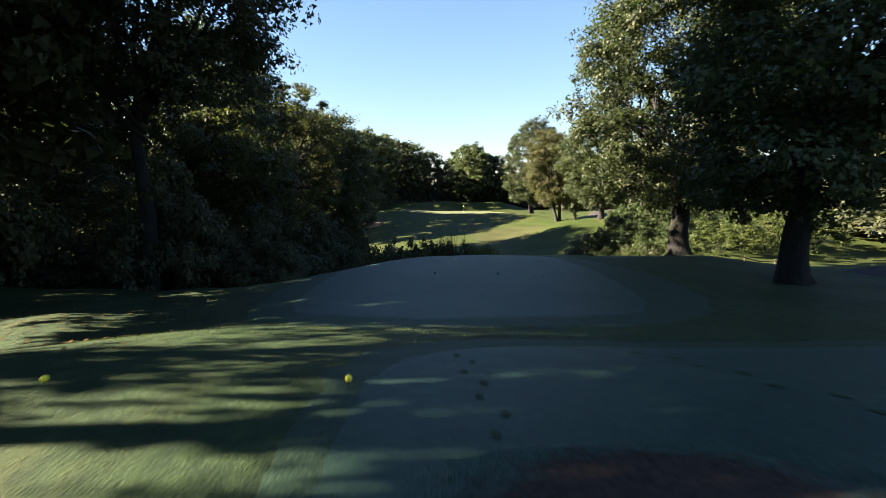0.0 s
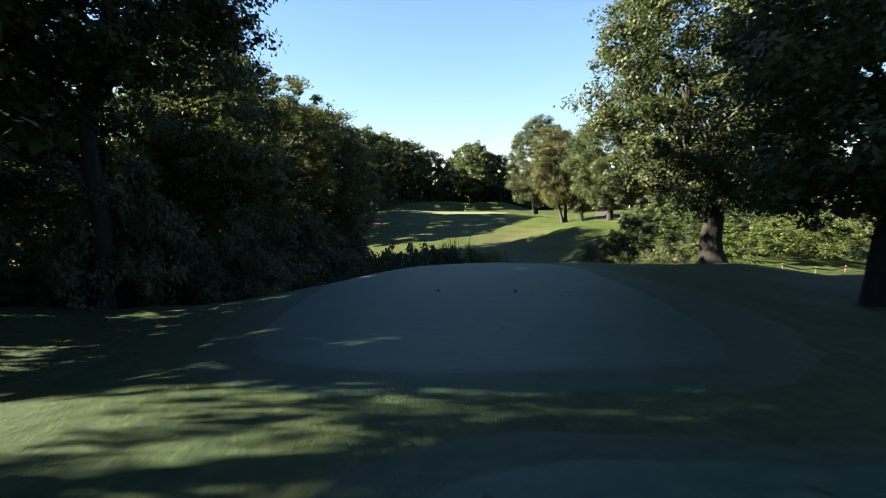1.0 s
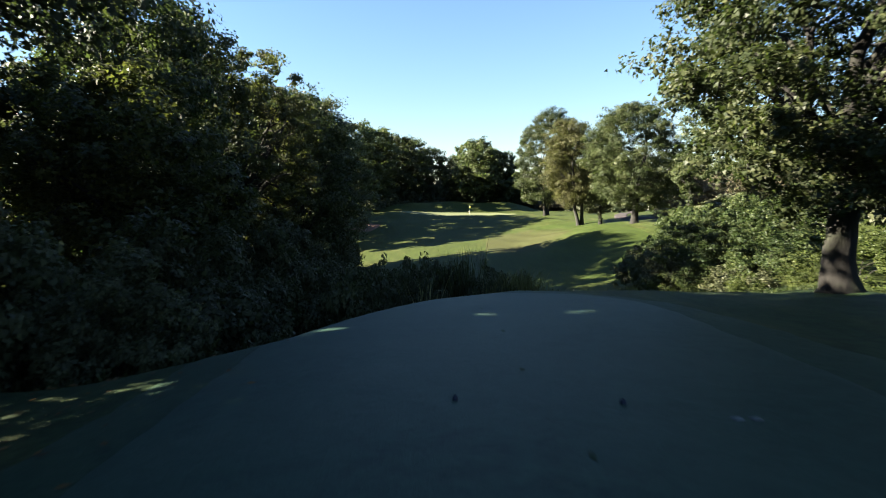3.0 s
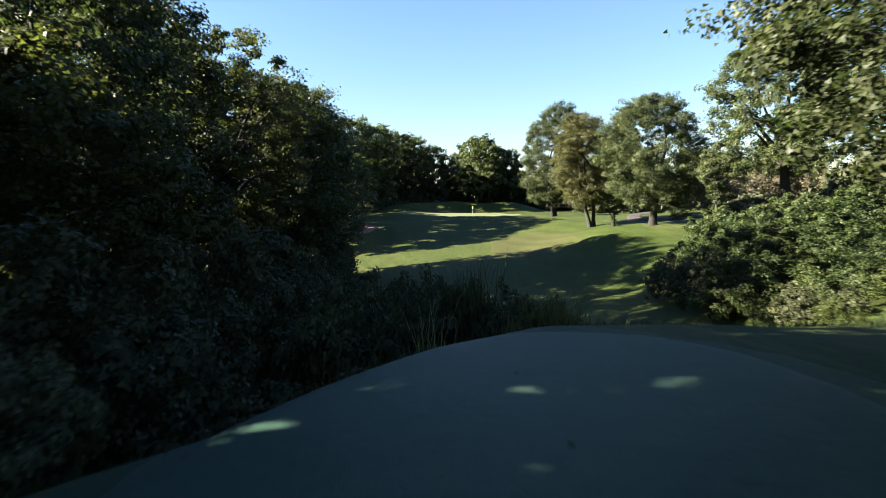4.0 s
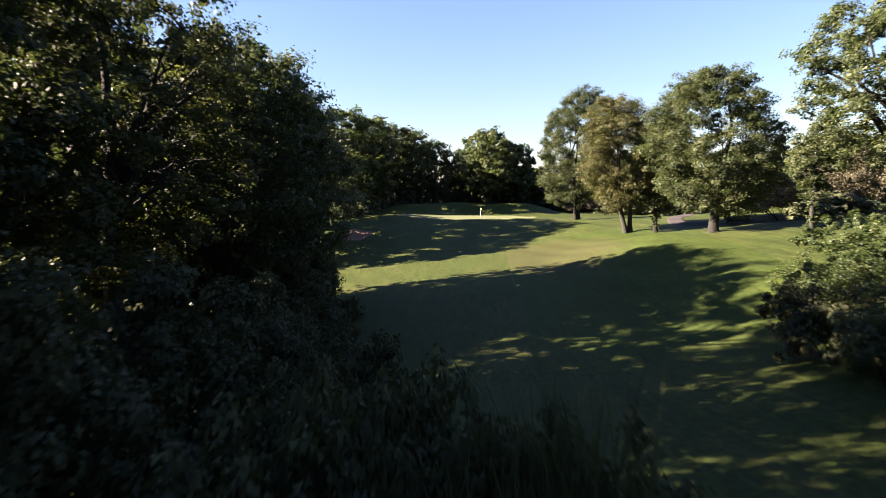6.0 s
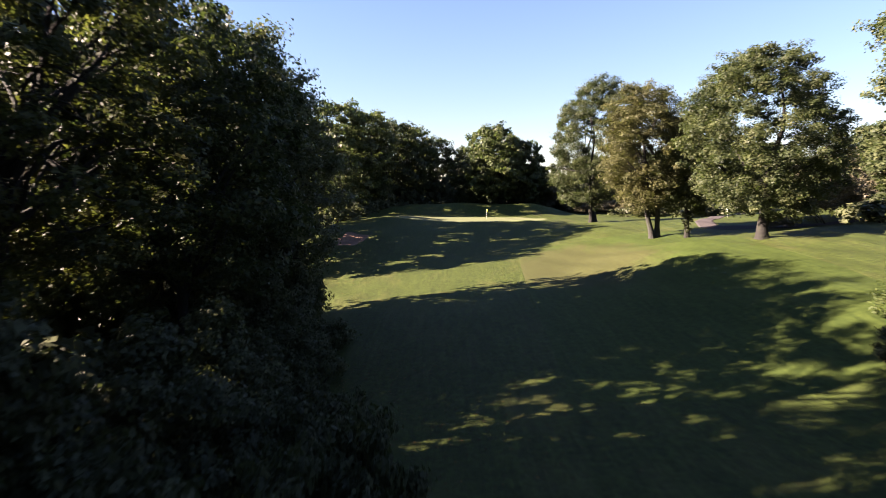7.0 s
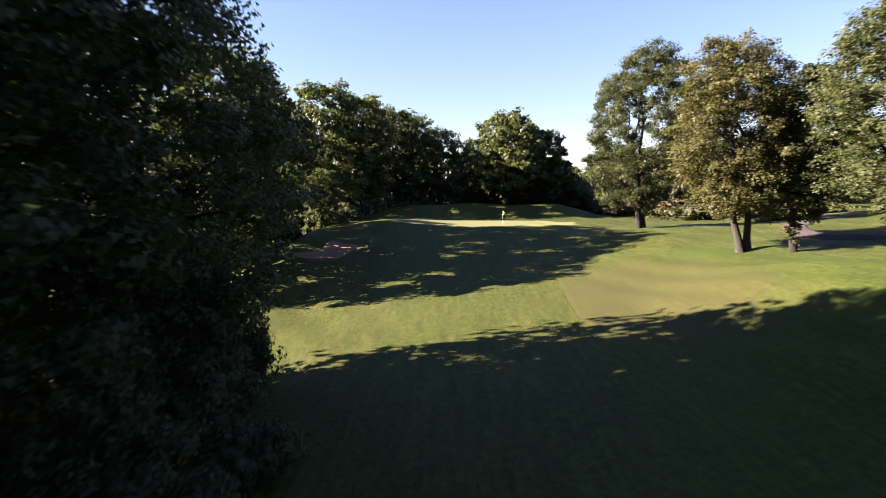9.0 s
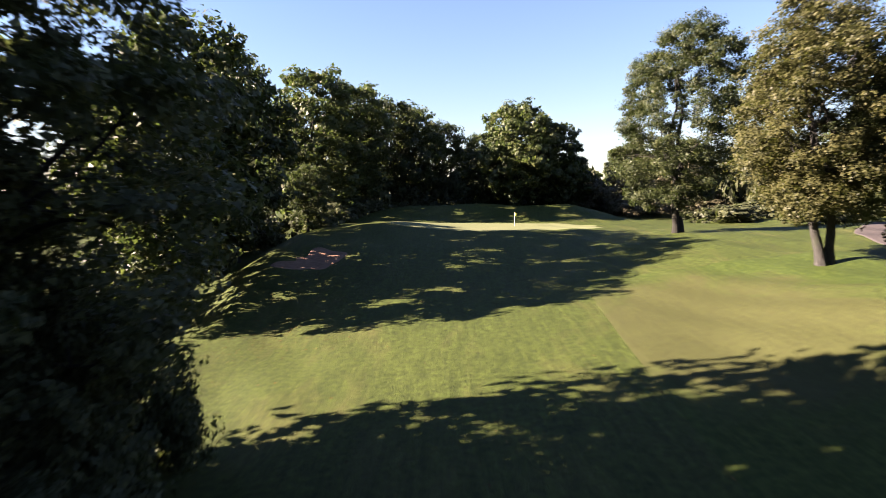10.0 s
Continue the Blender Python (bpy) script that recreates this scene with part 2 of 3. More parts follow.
def height(x, y):
    x, y = np.asarray(x, float), np.asarray(y, float)
    # the two tees on their plateau, which falls off to both sides
    top = soft(y, PLATEAU_Y, PLATEAU_Z)
    top = top - 1.15 * step(-x - 6.0 + 5.5 * step(y, 12, 22), 0, 13) - 1.1 * step(x, 18.5, 28) + 0.7 * step(-x, 17, 34)
    # the valley beyond, which climbs to the right and up to the green
    low = soft(y, VALLEY_Y, VALLEY_Z)
    tilt = 0.105 - 0.105 * np.where(x < 6, step(y, 134, 162), step(y, 138, 182))
    low = low + 2.3 * step(x, 11, 26) * step(y, 82, 96) * (1 - 0.65 * step(y, 122, 134)) * (1 - step(y, 150, 175))
    low = low + tilt * np.clip(x - 6, -24, 34)
    low = low + 2.2 * step(x, 38, 70) * step(y, 60, 110)
    low = low + (1 - step(y, 66, 95)) * 2.2 * step(x, 14, 26)
    brow = np.interp(x, BROW_X, BROW_Y)
    z = top + (low - top) * step(y - brow, -3.0, 11.0)
    # mounds behind the green
    z = z + 2.9 * bell(x, y, 2, 203, 11, 6.5) + 2.5 * bell(x, y, 18, 201, 8, 7) + 2.0 * bell(x, y, -13, 203, 8, 7)
    z = z + 0.9 * bell(x, y, -12, 178, 7, 9)
    z = z - 0.7 * bell(x, y, -19, 156.5, 3.0, 3.2)
    # the bank drops into the wood on its left
    z = z - 2.6 * step(-x, 23, 31) * step(y, 128, 146)
    # small unevenness
    z = z + 0.10 * np.sin(x * 0.43 + 1.3) * np.sin(y * 0.37) * step(np.abs(x), 7, 14) + 0.06 * np.sin(x * 1.1 + y * 0.5) * step(np.abs(x), 8, 15)
    far = step(np.hypot(x, y - 100), 260, 500)
    return z * (1 - far) + 2.0 * far


def h1(x, y):
    return float(height(x, y))


def mesh_object(name, verts, faces, mat, parent=None, smooth=True):
    me = bpy.data.meshes.new(name)
    verts = np.asarray(verts, np.float32)
    faces = np.asarray(faces, np.int32)
    n, k = faces.shape
    me.vertices.add(len(verts))
    me.vertices.foreach_set("co", verts.ravel())
    me.loops.add(n * k)
    me.loops.foreach_set("vertex_index", faces.ravel())
    me.polygons.add(n)
    me.polygons.foreach_set("loop_start", np.arange(0, n * k, k, dtype=np.int32))
    me.polygons.foreach_set("use_smooth", np.full(n, smooth))
    me.update(calc_edges=True)
    me.materials.append(mat)
    ob = new(name, me)
    ob.parent = parent
    return ob


def grid_faces(nu, nv, wrap=False):
    i, j = np.meshgrid(np.arange(nu - 1), np.arange(nv if wrap else nv - 1), indexing="ij")
    a = i * nv + j
    b = i * nv + (j + 1) % nv
    c, d = b + nv, a + nv
    return np.stack([a, d, c, b], -1).reshape(-1, 4)


def spaced(lo, hi, fine, reach, grow=1.25):
    mid = list(np.arange(lo, hi + fine / 2, fine))
    s, out = fine, []
    while (out[-1] if out else 0) < reach:
        s *= grow
        out.append((out[-1] if out else 0) + s)
    return np.array([lo - o for o in reversed(out)] + mid + [mid[-1] + o for o in out])


gx, gy = spaced(-36, 52, 0.8, 3200), spaced(-12, 212, 0.8, 3200)
X, Y = np.meshgrid(gx, gy, indexing="ij")
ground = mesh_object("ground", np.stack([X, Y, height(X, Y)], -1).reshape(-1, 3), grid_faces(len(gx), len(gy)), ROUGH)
tagged(ground, "rolling rough grass with dry patches under the trees", "ground", kind="structure")


def lay_patch(name, cx, cy, rx, ry, mat, label, category, power=2.6, turn=0.0, wob=0.04, lift=0.03, rings=26, seg=120, seed=1, ragged=0.0):
    """A mown or bare patch with a soft outline that follows the ground."""
    a = np.linspace(0, 2 * np.pi, seg, endpoint=False)
    c, s = np.cos(a), np.sin(a)
    r = (np.abs(c) ** power + np.abs(s) ** power) ** (-1 / power)
    rng = np.random.default_rng(seed)
    for k in range(2, 9):
        r = r * (1 + wob / k * np.sin(k * a + rng.uniform(0, 6.3)))
    if ragged:
        for k in range(14, 150, 9):
            r = r * (1 + ragged * 4 / k ** 0.7 * rng.uniform(0.3, 1) * np.sin(k * a + rng.uniform(0, 6.3)))
    q = np.concatenate([np.linspace(0.0005, 1, rings), [1.045]])
    U, V = np.outer(q, r * c * rx), np.outer(q, r * s * ry)
    ct, st = math.cos(radians(turn)), math.sin(radians(turn))
    PX, PY = cx + U * ct - V * st, cy + U * st + V * ct
    PZ = height(PX, PY) + lift
    PZ[-1] -= lift + 0.015
    ob = mesh_object(name, np.stack([PX, PY, PZ], -1).reshape(-1, 3), grid_faces(rings + 1, seg, True), mat)
    return tagged(ob, label, category, kind="structure")


def lay_ribbon(name, pts, widths, mat, label, category, lift=0.03, n=160, across=10):
    """A strip along a smooth line that follows the ground."""
    pts = np.array(pts, float)
    t = np.linspace(0, 1, len(pts))
    u = np.linspace(0, 1, n)
    px, py, w = np.interp(u, t, pts[:, 0]), np.interp(u, t, pts[:, 1]), np.interp(u, t, widths)
    for _ in range(30):
        px[1:-1] = (px[:-2] + px[2:] + 2 * px[1:-1]) / 4
        py[1:-1] = (py[:-2] + py[2:] + 2 * py[1:-1]) / 4
    dx, dy = np.gradient(px), np.gradient(py)
    ln = np.hypot(dx, dy)
    nx, ny = -dy / ln, dx / ln
    q = np.concatenate([[-0.52], np.linspace(-0.5, 0.5, across), [0.52]])
    PX, PY = px[:, None] + nx[:, None] * q * w[:, None], py[:, None] + ny[:, None] * q * w[:, None]
    PZ = height(PX, PY) + lift
    PZ[:, 0] -= lift + 0.05
    PZ[:, -1] -= lift + 0.05
    ob = mesh_object(name, np.stack([PX, PY, PZ], -1).reshape(-1, 3), grid_faces(n, across + 2), mat)
    return tagged(ob, label, category, kind="structure")


lay_patch("tee_collar", 6.3, 1.5, 8.3, 11.4, COLLAR, "longer grass collar round the back tee", "tee", power=5, seed=3, wob=0.06, lift=0.02, ragged=0.012, seg=600)
lay_patch("tee_collar", 0.9, 31.5, 8.6, 15.4, COLLAR, "longer grass collar round the front tee", "tee", power=4, seed=6, wob=0.07, lift=0.02, ragged=0.014, seg=600)
lay_patch("tee_back", 6.3, 1.5, 7.7, 10.5, TEE, "close-mown dewy back tee with faint footmarks", "tee", power=5, seed=3, ragged=0.008, seg=600)
lay_patch("tee_front", 0.9, 31.5, 7.0, 13.8, TEE, "close-mown dewy front tee on a raised plateau", "tee", power=4, seed=5, ragged=0.008, seg=600)
lay_patch("soil_patch", 2.2, 5.4, 2.05, 1.1, SOIL_BED, "bare worn soil patch on the back tee", "bare ground", lift=0.036, wob=0.4, rings=12, seg=160, power=2.2, seed=24)
lay_patch("fairway", 18.2, 114.5, 11.5, 29, FAIRWAY, "sunlit mown fairway turning brown in the dry", "fairway", power=14, turn=-4, wob=0.02, seed=8, rings=40)
lay_patch("green", 2.5, 180.5, 16.5, 7.2, GREEN, "pale close-cut putting green with a flag", "green", power=2.3, seed=9, rings=40, wob=0.1)
lay_patch("bunker", -19.2, 156.5, 3.1, 3.0, SAND, "shallow pinkish sand bunker below the green", "bunker", seed=4, wob=0.4, lift=0.04)
lay_ribbon("cart_path", [(23, -12), (24, 12), (25.5, 32), (29, 42), (36, 47), (46, 52), (62, 58)], [3.0] * 7, ASPHALT, "worn asphalt cart path bending away behind the oaks", "path")
lay_ribbon("cart_path", [(84, 140), (64, 138), (50, 137), (41, 138), (36.5, 143), (39, 151), (47, 160), (62, 172)], [2.6] * 8, ASPHALT, "asphalt cart path curving between trees and shrubs", "path")

# ---- trees ----


def tube(points, radii, sides):
    """Rings along a bent line, as vertices and quads."""
    p = np.asarray(points, float)
    r = np.asarray(radii, float)
    d = np.gradient(p, axis=0)
    d /= np.linalg.norm(d, axis=1)[:, None] + 1e-9
    ref = np.array([0.31, 0.95, 0.05])
    u = np.cross(d, ref)
    u /= np.linalg.norm(u, axis=1)[:, None] + 1e-9
    v = np.cross(d, u)
    a = np.linspace(0, 2 * np.pi, sides, endpoint=False)
    ring = p[:, None] + r[:, None, None] * (np.cos(a)[None, :, None] * u[:, None] + np.sin(a)[None, :, None] * v[:, None])
    return ring.reshape(-1, 3), grid_faces(len(p), sides, True)


def join(pieces):
    vs, fs, o = [], [], 0
    for v, f in pieces:
        vs.append(v)
        fs.append(f + o)
        o += len(v)
    return np.concatenate(vs), np.concatenate(fs)


def bent(rng, a, b, n, wob, sag=0.0):
    t = np.linspace(0, 1, n)[:, None]
    a, b = np.asarray(a, float), np.asarray(b, float)
    p = a + (b - a) * t
    ln = np.linalg.norm(b - a)
    for k in (1, 2, 3):
        p = p + np.sin(np.pi * k * t) * rng.normal(0, wob * ln / k, 3)
    p[:, 2] += sag * ln * np.sin(np.pi * t[:, 0])
    return p


def leaf_cloud(rng, centres, radii, per, size, quads=True, squash=0.8, subs=8):
    """Small leaf blades scattered over sprays, which sit on larger clumps."""
    k = len(centres)
    sd = rng.normal(size=(k * subs, 3)) + np.array([0, 0, 0.25])
    sd /= np.linalg.norm(sd, axis=1)[:, None]
    rr = np.repeat(radii, subs)
    sc = np.repeat(centres, subs, axis=0) + sd * (rr * rng.uniform(0.35, 1.05, k * subs))[:, None] * np.array([1, 1, squash])
    sr = rr * rng.uniform(0.3, 0.6, k * subs)
    n = k * subs * per
    c, srr, od = np.repeat(sc, per, axis=0), np.repeat(sr, per), np.repeat(sd, per, axis=0)
    d = rng.normal(size=(n, 3))
    d /= np.linalg.norm(d, axis=1)[:, None]
    q = rng.uniform(0.1, 1.0, n) ** 0.5
    q[rng.uniform(size=n) < 0.06] *= 1.5
    p = c + d * (srr * q)[:, None] * np.array([1.1, 1.1, 0.7])
    nrm = d * 0.5 + od * 0.7 + rng.normal(size=(n, 3)) * 0.5 + np.array([0, 0, 0.4])
    nrm /= np.linalg.norm(nrm, axis=1)[:, None]
    u = np.cross(nrm, rng.normal(size=(n, 3)))
    u /= np.linalg.norm(u, axis=1)[:, None]
    v = np.cross(nrm, u)
    s = (size * rng.uniform(0.55, 1.4, n))[:, None]
    w = s * rng.uniform(0.28, 0.45, n)[:, None]
    if quads:
        droop = nrm * s * 0.18
        verts = np.stack([p - u * s * 0.5 - droop, p + v * w * 0.9, p + u * s * 0.5 - droop, p - v * w], 1).reshape(-1, 3)
        return verts, np.arange(n * 4).reshape(-1, 4)
    verts = np.stack([p - u * s * 0.5 - v * w, p + u * s * 0.5 - v * w * 0.6, p + v * w * 1.5], 1).reshape(-1, 3)
    return verts, np.arange(n * 3).reshape(-1, 3)


def crown_points(rng, n, rx, ry, z0, z1, lobes=9, fill=0.3, flat=0.0):
    """Clump centres spread evenly through a lumpy crown, thick near its outside."""
    cz, hz = (z0 + z1) / 2, (z1 - z0) / 2
    ld = rng.normal(size=(lobes, 3))
    ld /= np.linalg.norm(ld, axis=1)[:, None]
    lw = rng.uniform(-0.30, 0.26, lobes)
    m = n * 14
    d = rng.normal(size=(m, 3))
    d /= np.linalg.norm(d, axis=1)[:, None]
    bumpy = 0.90 + (np.exp(-5.0 * (1 - d @ ld.T)) * lw).sum(1)
    p = d * (bumpy * rng.uniform(fill, 1, m) ** 0.5)[:, None]
    got = [0]
    near = np.linalg.norm(p - p[0], axis=1)
    for _ in range(n - 1):
        k = int(np.argmax(near * rng.uniform(0.75, 1.0, m)))
        got.append(k)
        near = np.minimum(near, np.linalg.norm(p - p[k], axis=1))
    p = p[got] * np.array([rx, ry, hz])
    if flat:
        low = p[:, 2] < 0
        p[low, 2] *= (1 - flat)
    p[:, 2] += cz
    return p


def make_tree(name, seed, tall, rx, ry, base, trunk_r, leaf, bark, clumps=70, per=70, clump_r=1.9, size=0.32, quads=True, stems=1, limbs=9, label="", group="", flat=0.0, fill=0.3, lean=(0, 0), bole=0.0, subs=8):
    """A broadleaf tree round its own foot: trunk, limbs and a crown of clumped leaves."""
    rng = np.random.default_rng(seed)
    root = new(name)
    tagged(root, label, "tree", group)
    cen = crown_points(rng, clumps, rx, ry, base, tall - clump_r * 0.5, fill=fill, flat=flat)
    cen[:, 0] += lean[0] * np.clip(cen[:, 2] / tall, 0, 1)
    cen[:, 1] += lean[1] * np.clip(cen[:, 2] / tall, 0, 1)
    crad = clump_r * rng.uniform(0.65, 1.35, clumps)
    fork = base + (tall - base) * (bole if bole else 0.22)
    tops = []
    trunk = []
    for s in range(stems):
        a = 2 * np.pi * s / max(stems, 1) + rng.uniform(0, 1)
        off = np.array([math.cos(a), 0.4 * math.sin(a), 0]) * (trunk_r * 0.8 if stems > 1 else 0)
        top = np.array([off[0] * 1.9 + lean[0] * 0.18, off[1] * 1.8 + lean[1] * 0.4, fork * rng.uniform(0.9, 1.1)])
        p = bent(rng, off + (0, 0, -0.4), top, 12, 0.02)
        t = np.linspace(0, 1, 12)
        r = trunk_r * (1 - 0.35 * t) * (1 + 0.5 * np.exp(-t * 11)) * (1.0 if stems == 1 else 0.7)
        v, f = tube(p, r, 14)
        ang = np.arctan2(v[:, 1] - np.repeat(p[:, 1], 14), v[:, 0] - np.repeat(p[:, 0], 14))
        flare = 1 + 0.16 * np.sin(ang * 5 + seed) * np.repeat(np.exp(-t * 8), 14) + rng.normal(0, 0.04, len(v))
        mid = np.repeat(p, 14, axis=0)
        v = mid + (v - mid) * flare[:, None]
        trunk.append((v, f))
        tops.append((p[-1], r[-1]))
        lead = bent(rng, p[-1], (rng.normal(0, rx * 0.15) + lean[0] * 0.8, rng.normal(0, ry * 0.15) + lean[1] * 0.8, tall * 0.86), 9, 0.05)
        trunk.append(tube(lead, np.linspace(r[-1] * 0.95, 0.04, 9), 9))
    v, f = join(trunk)
    mesh_object("trunk", v, f, bark, root)
    order = np.argsort(-np.linalg.norm(cen[:, :2], axis=1) + rng.uniform(0, rx * 0.6, clumps))
    picks = cen[order[:limbs]]
    hubs = []
    for k, c in enumerate(picks):
        o, r0 = tops[k % len(tops)]
        start = o * np.array([1, 1, 0]) + np.array([0, 0, o[2] * rng.uniform(0.72, 1.0)])
        p = bent(rng, start, c, 10, 0.06, 0.10)
        pieces = [tube(p, np.linspace(r0 * rng.uniform(0.42, 0.6), 0.035, 10), 8)]
        hubs.append(p)
        for i in (4, 6, 7, 8):
            near = cen[np.argsort(np.linalg.norm(cen - p[i], axis=1))[rng.integers(0, 4)]]
            pieces.append(tube(bent(rng, p[i], near, 6, 0.08), np.linspace(r0 * 0.16, 0.02, 6), 5))
        v, f = join(pieces)
        mesh_object("limb", v, f, bark, root)
    v, f = leaf_cloud(rng, cen, crad, per, size, quads, 0.85, subs)
    mesh_object("crown", v, f, leaf, root, smooth=False)
    return root


def wrap_ivy(root, seed, r, low, top, leaf, n=1500, size=0.22):
    """Ivy that clothes a trunk."""
    rng = np.random.default_rng(seed)
    z = rng.uniform(low, top, n // 60)
    a = rng.uniform(0, 2 * np.pi, len(z))
    cen = np.stack([np.cos(a) * r, np.sin(a) * r, z], 1)
    v, f = leaf_cloud(rng, cen, rng.uniform(0.25, 0.55, len(z)), 12, size, True, 1.0, 5)
    mesh_object("ivy", v, f, leaf, root, smooth=False)
    return root


def make_bush(name, seed, rx, ry, tall, leaf, clumps=40, per=50, clump_r=1.1, size=0.2, label="", group="", quads=True, bark=BARK, wild=0):
    rng = np.random.default_rng(seed)
    root = new(name)
    tagged(root, label, "bush", group)
    a = rng.uniform(0, 2 * np.pi, clumps)
    q = rng.uniform(0, 1, clumps) ** 0.5
    top = (1 - 0.75 * q ** 2) * rng.uniform(0.7, 1.1, clumps)
    cen = np.stack([np.cos(a) * q * rx, np.sin(a) * q * ry, tall * top * rng.uniform(0.1, 0.95, clumps) ** 0.5], 1)
    spread = clump_r * rng.uniform(0.6, 1.3, clumps)
    if wild:
        cen[-wild:, 2] = tall * (1 - 0.55 * q[-wild:] ** 2) * rng.uniform(0.95, 1.22, wild)
        spread[-wild:] *= 0.5
    for c in cen[:6]:
        v, f = tube(bent(rng, (c[0] * 0.3, c[1] * 0.3, -0.3), c, 7, 0.06), np.linspace(0.07, 0.012, 7), 6)
        mesh_object("stem", v, f, bark, root)
    v, f = leaf_cloud(rng, cen, spread, per, size, quads, 0.85, 7)
    mesh_object("foliage", v, f, leaf, root, smooth=False)
    return root


def stand(ob, x, y, turn=0.0, scale=1.0, tall=None, sink=0.0):
    ob.matrix_basis = Matrix.Translation((x, y, h1(x, y) - sink)) @ Matrix.Rotation(radians(turn), 4, "Z") @ Matrix.Diagonal((scale, scale, tall or scale, 1))
    return ob


def again(ob, x, y, turn, scale=1.0, tall=None, label="", sink=0.0):
    m = Matrix.Translation((x, y, h1(x, y) - sink)) @ Matrix.Rotation(radians(turn), 4, "Z") @ Matrix.Diagonal((scale / ob.scale[0], scale / ob.scale[1], (tall or scale) / ob.scale[2], 1))
    c = copy_thing(ob, m)
    return tagged(c, label) if label else c


# the single trees on the right
def T(*a, **k):
    return make_tree(*a, quads=False, **k)


stand(T("oak_tree", 11, 24, 8.2, 9.0, 3.0, 0.64, LEAF, BARK, 130, 64, 1.9, 0.25, limbs=12, fill=0.4, subs=11, lean=(5.5, 1.0), label="large old oak in shade beside the tee"), 15.9, 26.5)
stand(T("oak_tree", 12, 24.5, 8.6, 8.8, 2.9, 0.8, LEAF, BARK, 150, 64, 1.75, 0.22, limbs=12, fill=0.5, subs=12, label="large leafy oak with its crown sunlit on one side"), 19.0, 47.2)
stand(T("oak_tree", 13, 22.2, 9.6, 8.2, 1.4, 0.62, LEAF, BARK, 150, 84, 1.5, 0.19, limbs=12, fill=0.5, subs=11, label="spreading oak with a stout trunk on open grass", lean=(1.0, 0)), 32.0, 119.6)
stand(wrap_ivy(T("slim_tree", 14, 18, 4.4, 4.4, 3.2, 0.34, LEAF, BARK, 70, 60, 1.35, 0.23, limbs=8, fill=0.5, subs=11, label="narrow ivy-clad tree standing beside the path"), 3, 0.38, 0.8, 6, LEAF_DARK), 30.4, 135.7)
stand(T("turning_tree", 15, 23.8, 7.6, 7.2, 2.0, 0.55, LEAF_OCHRE, PALE_BARK, 125, 88, 1.5, 0.19, stems=2, fill=0.5, subs=11, label="twin-stemmed tree with ochre autumn leaves", lean=(-3.2, 0)), 27.0, 138.5)
stand(T("oak_tree", 16, 25.0, 7.2, 6.8, 3.2, 0.6, LEAF, BARK, 138, 80, 1.55, 0.2, stems=2, fill=0.5, subs=11, label="tall twin-stemmed oak near the putting green"), 24.2, 163.0)
stand(T("oak_tree", 17, 27.5, 11.2, 9.5, 5.5, 0.8, LEAF, BARK, 130, 62, 1.5, 0.24, limbs=16, fill=0.35, subs=11, label="tall spreading oak with airy branches behind the bushes"), 44.6, 106.0)
stand(wrap_ivy(T("slim_tree", 18, 12.5, 2.2, 2.2, 4.8, 0.26, LEAF, PALE_BARK, 22, 80, 1.1, 0.21, label="slim ivy-wrapped tree with a thin pale trunk"), 4, 0.34, 1.2, 7, LEAF, 2400), 35.3, 105.2)

# the wood on the left
big = stand(T("wood_tree", 21, 24, 8.2, 8.2, 1.5, 0.5, LEAF_DARK, BARK, 80, 74, 2.0, 0.27, limbs=10, label="tall dark tree at the edge of the wood", group="trees of the left wood"), -28.5, 42, 80, 0.95, 0.62)
over = stand(T("wood_tree", 28, 25, 9.4, 9.0, 10.6, 0.5, LEAF_DARK, BARK, 98, 66, 2.0, 0.27, limbs=12, label="dark tree whose crown hangs high over the tee", group="trees of the left wood"), -17.4, 35.0, 0, 1.0)
# the next three stand out of view, added to shade the back tee
again(over, -24.5, 10.5, 60, 0.66, 0.95)
again(over, -28, 5.0, 250, 0.95, 1.2)
again(over, -27, -6.0, 100, 0.9, 1.3)
again(over, -37, 97.5, 150, 0.9, 1.35, label="tall tree rising above the shaded wood")
stand(T("wood_tree", 29, 22, 7.0, 7.0, 3.5, 0.42, LEAF_YELLOW, BARK, 74, 84, 1.7, 0.26, limbs=12, label="yellowing tree catching the sun behind the bushes", group="trees of the left wood"), -20.4, 56, 0, 1.0)
# mostly out of view, added to throw broken shade over the tees
high = stand(T("wood_tree", 26, 28, 8.5, 8.5, 6.8, 0.5, LEAF_DARK, BARK, 80, 32, 2.3, 0.55, limbs=5, label="tall high-crowned tree, mostly out of view, added for shade", group="trees of the left wood"), -21, 16.5, 0, 1.05, 1.12)
for x, y, turn, sc in ((-34, 23.5, 200, 1.1), (-27, -12, 20, 1.0), (-36, 45, 250, 1.1), (-38, 54.5, 300, 1.0)):
    again(high, x, y, turn, sc)
again(high, -20.5, 25.5, 230, 1.02, 1.3)
again(high, -28, 27, 20, 1.1, 1.15)
stand(T("oak_tree", 52, 29.2, 8.8, 8.8, 6.0, 0.62, LEAF_YELLOW, BARK, 130, 58, 1.35, 0.22, limbs=28, fill=0.5, subs=9, bole=0.42, label="open-branched yellowing oak at the edge of the wood"), -22.8, 82.7)
mid = stand(T("wood_tree", 22, 26, 8.5, 8.5, 3.2, 0.45, LEAF, BARK, 118, 60, 1.7, 0.27, limbs=14, label="leafy tree with yellowing top in the wood", group="trees of the left wood"), -20.2, 95.5, 70, 1.04)
for x, y, turn, sc, tl in ((-27, 72.5, 310, 1.1, 1.25), (-26, 64, 120, 0.95, 1.2)):
    again(mid, x, y, turn, sc, tl)
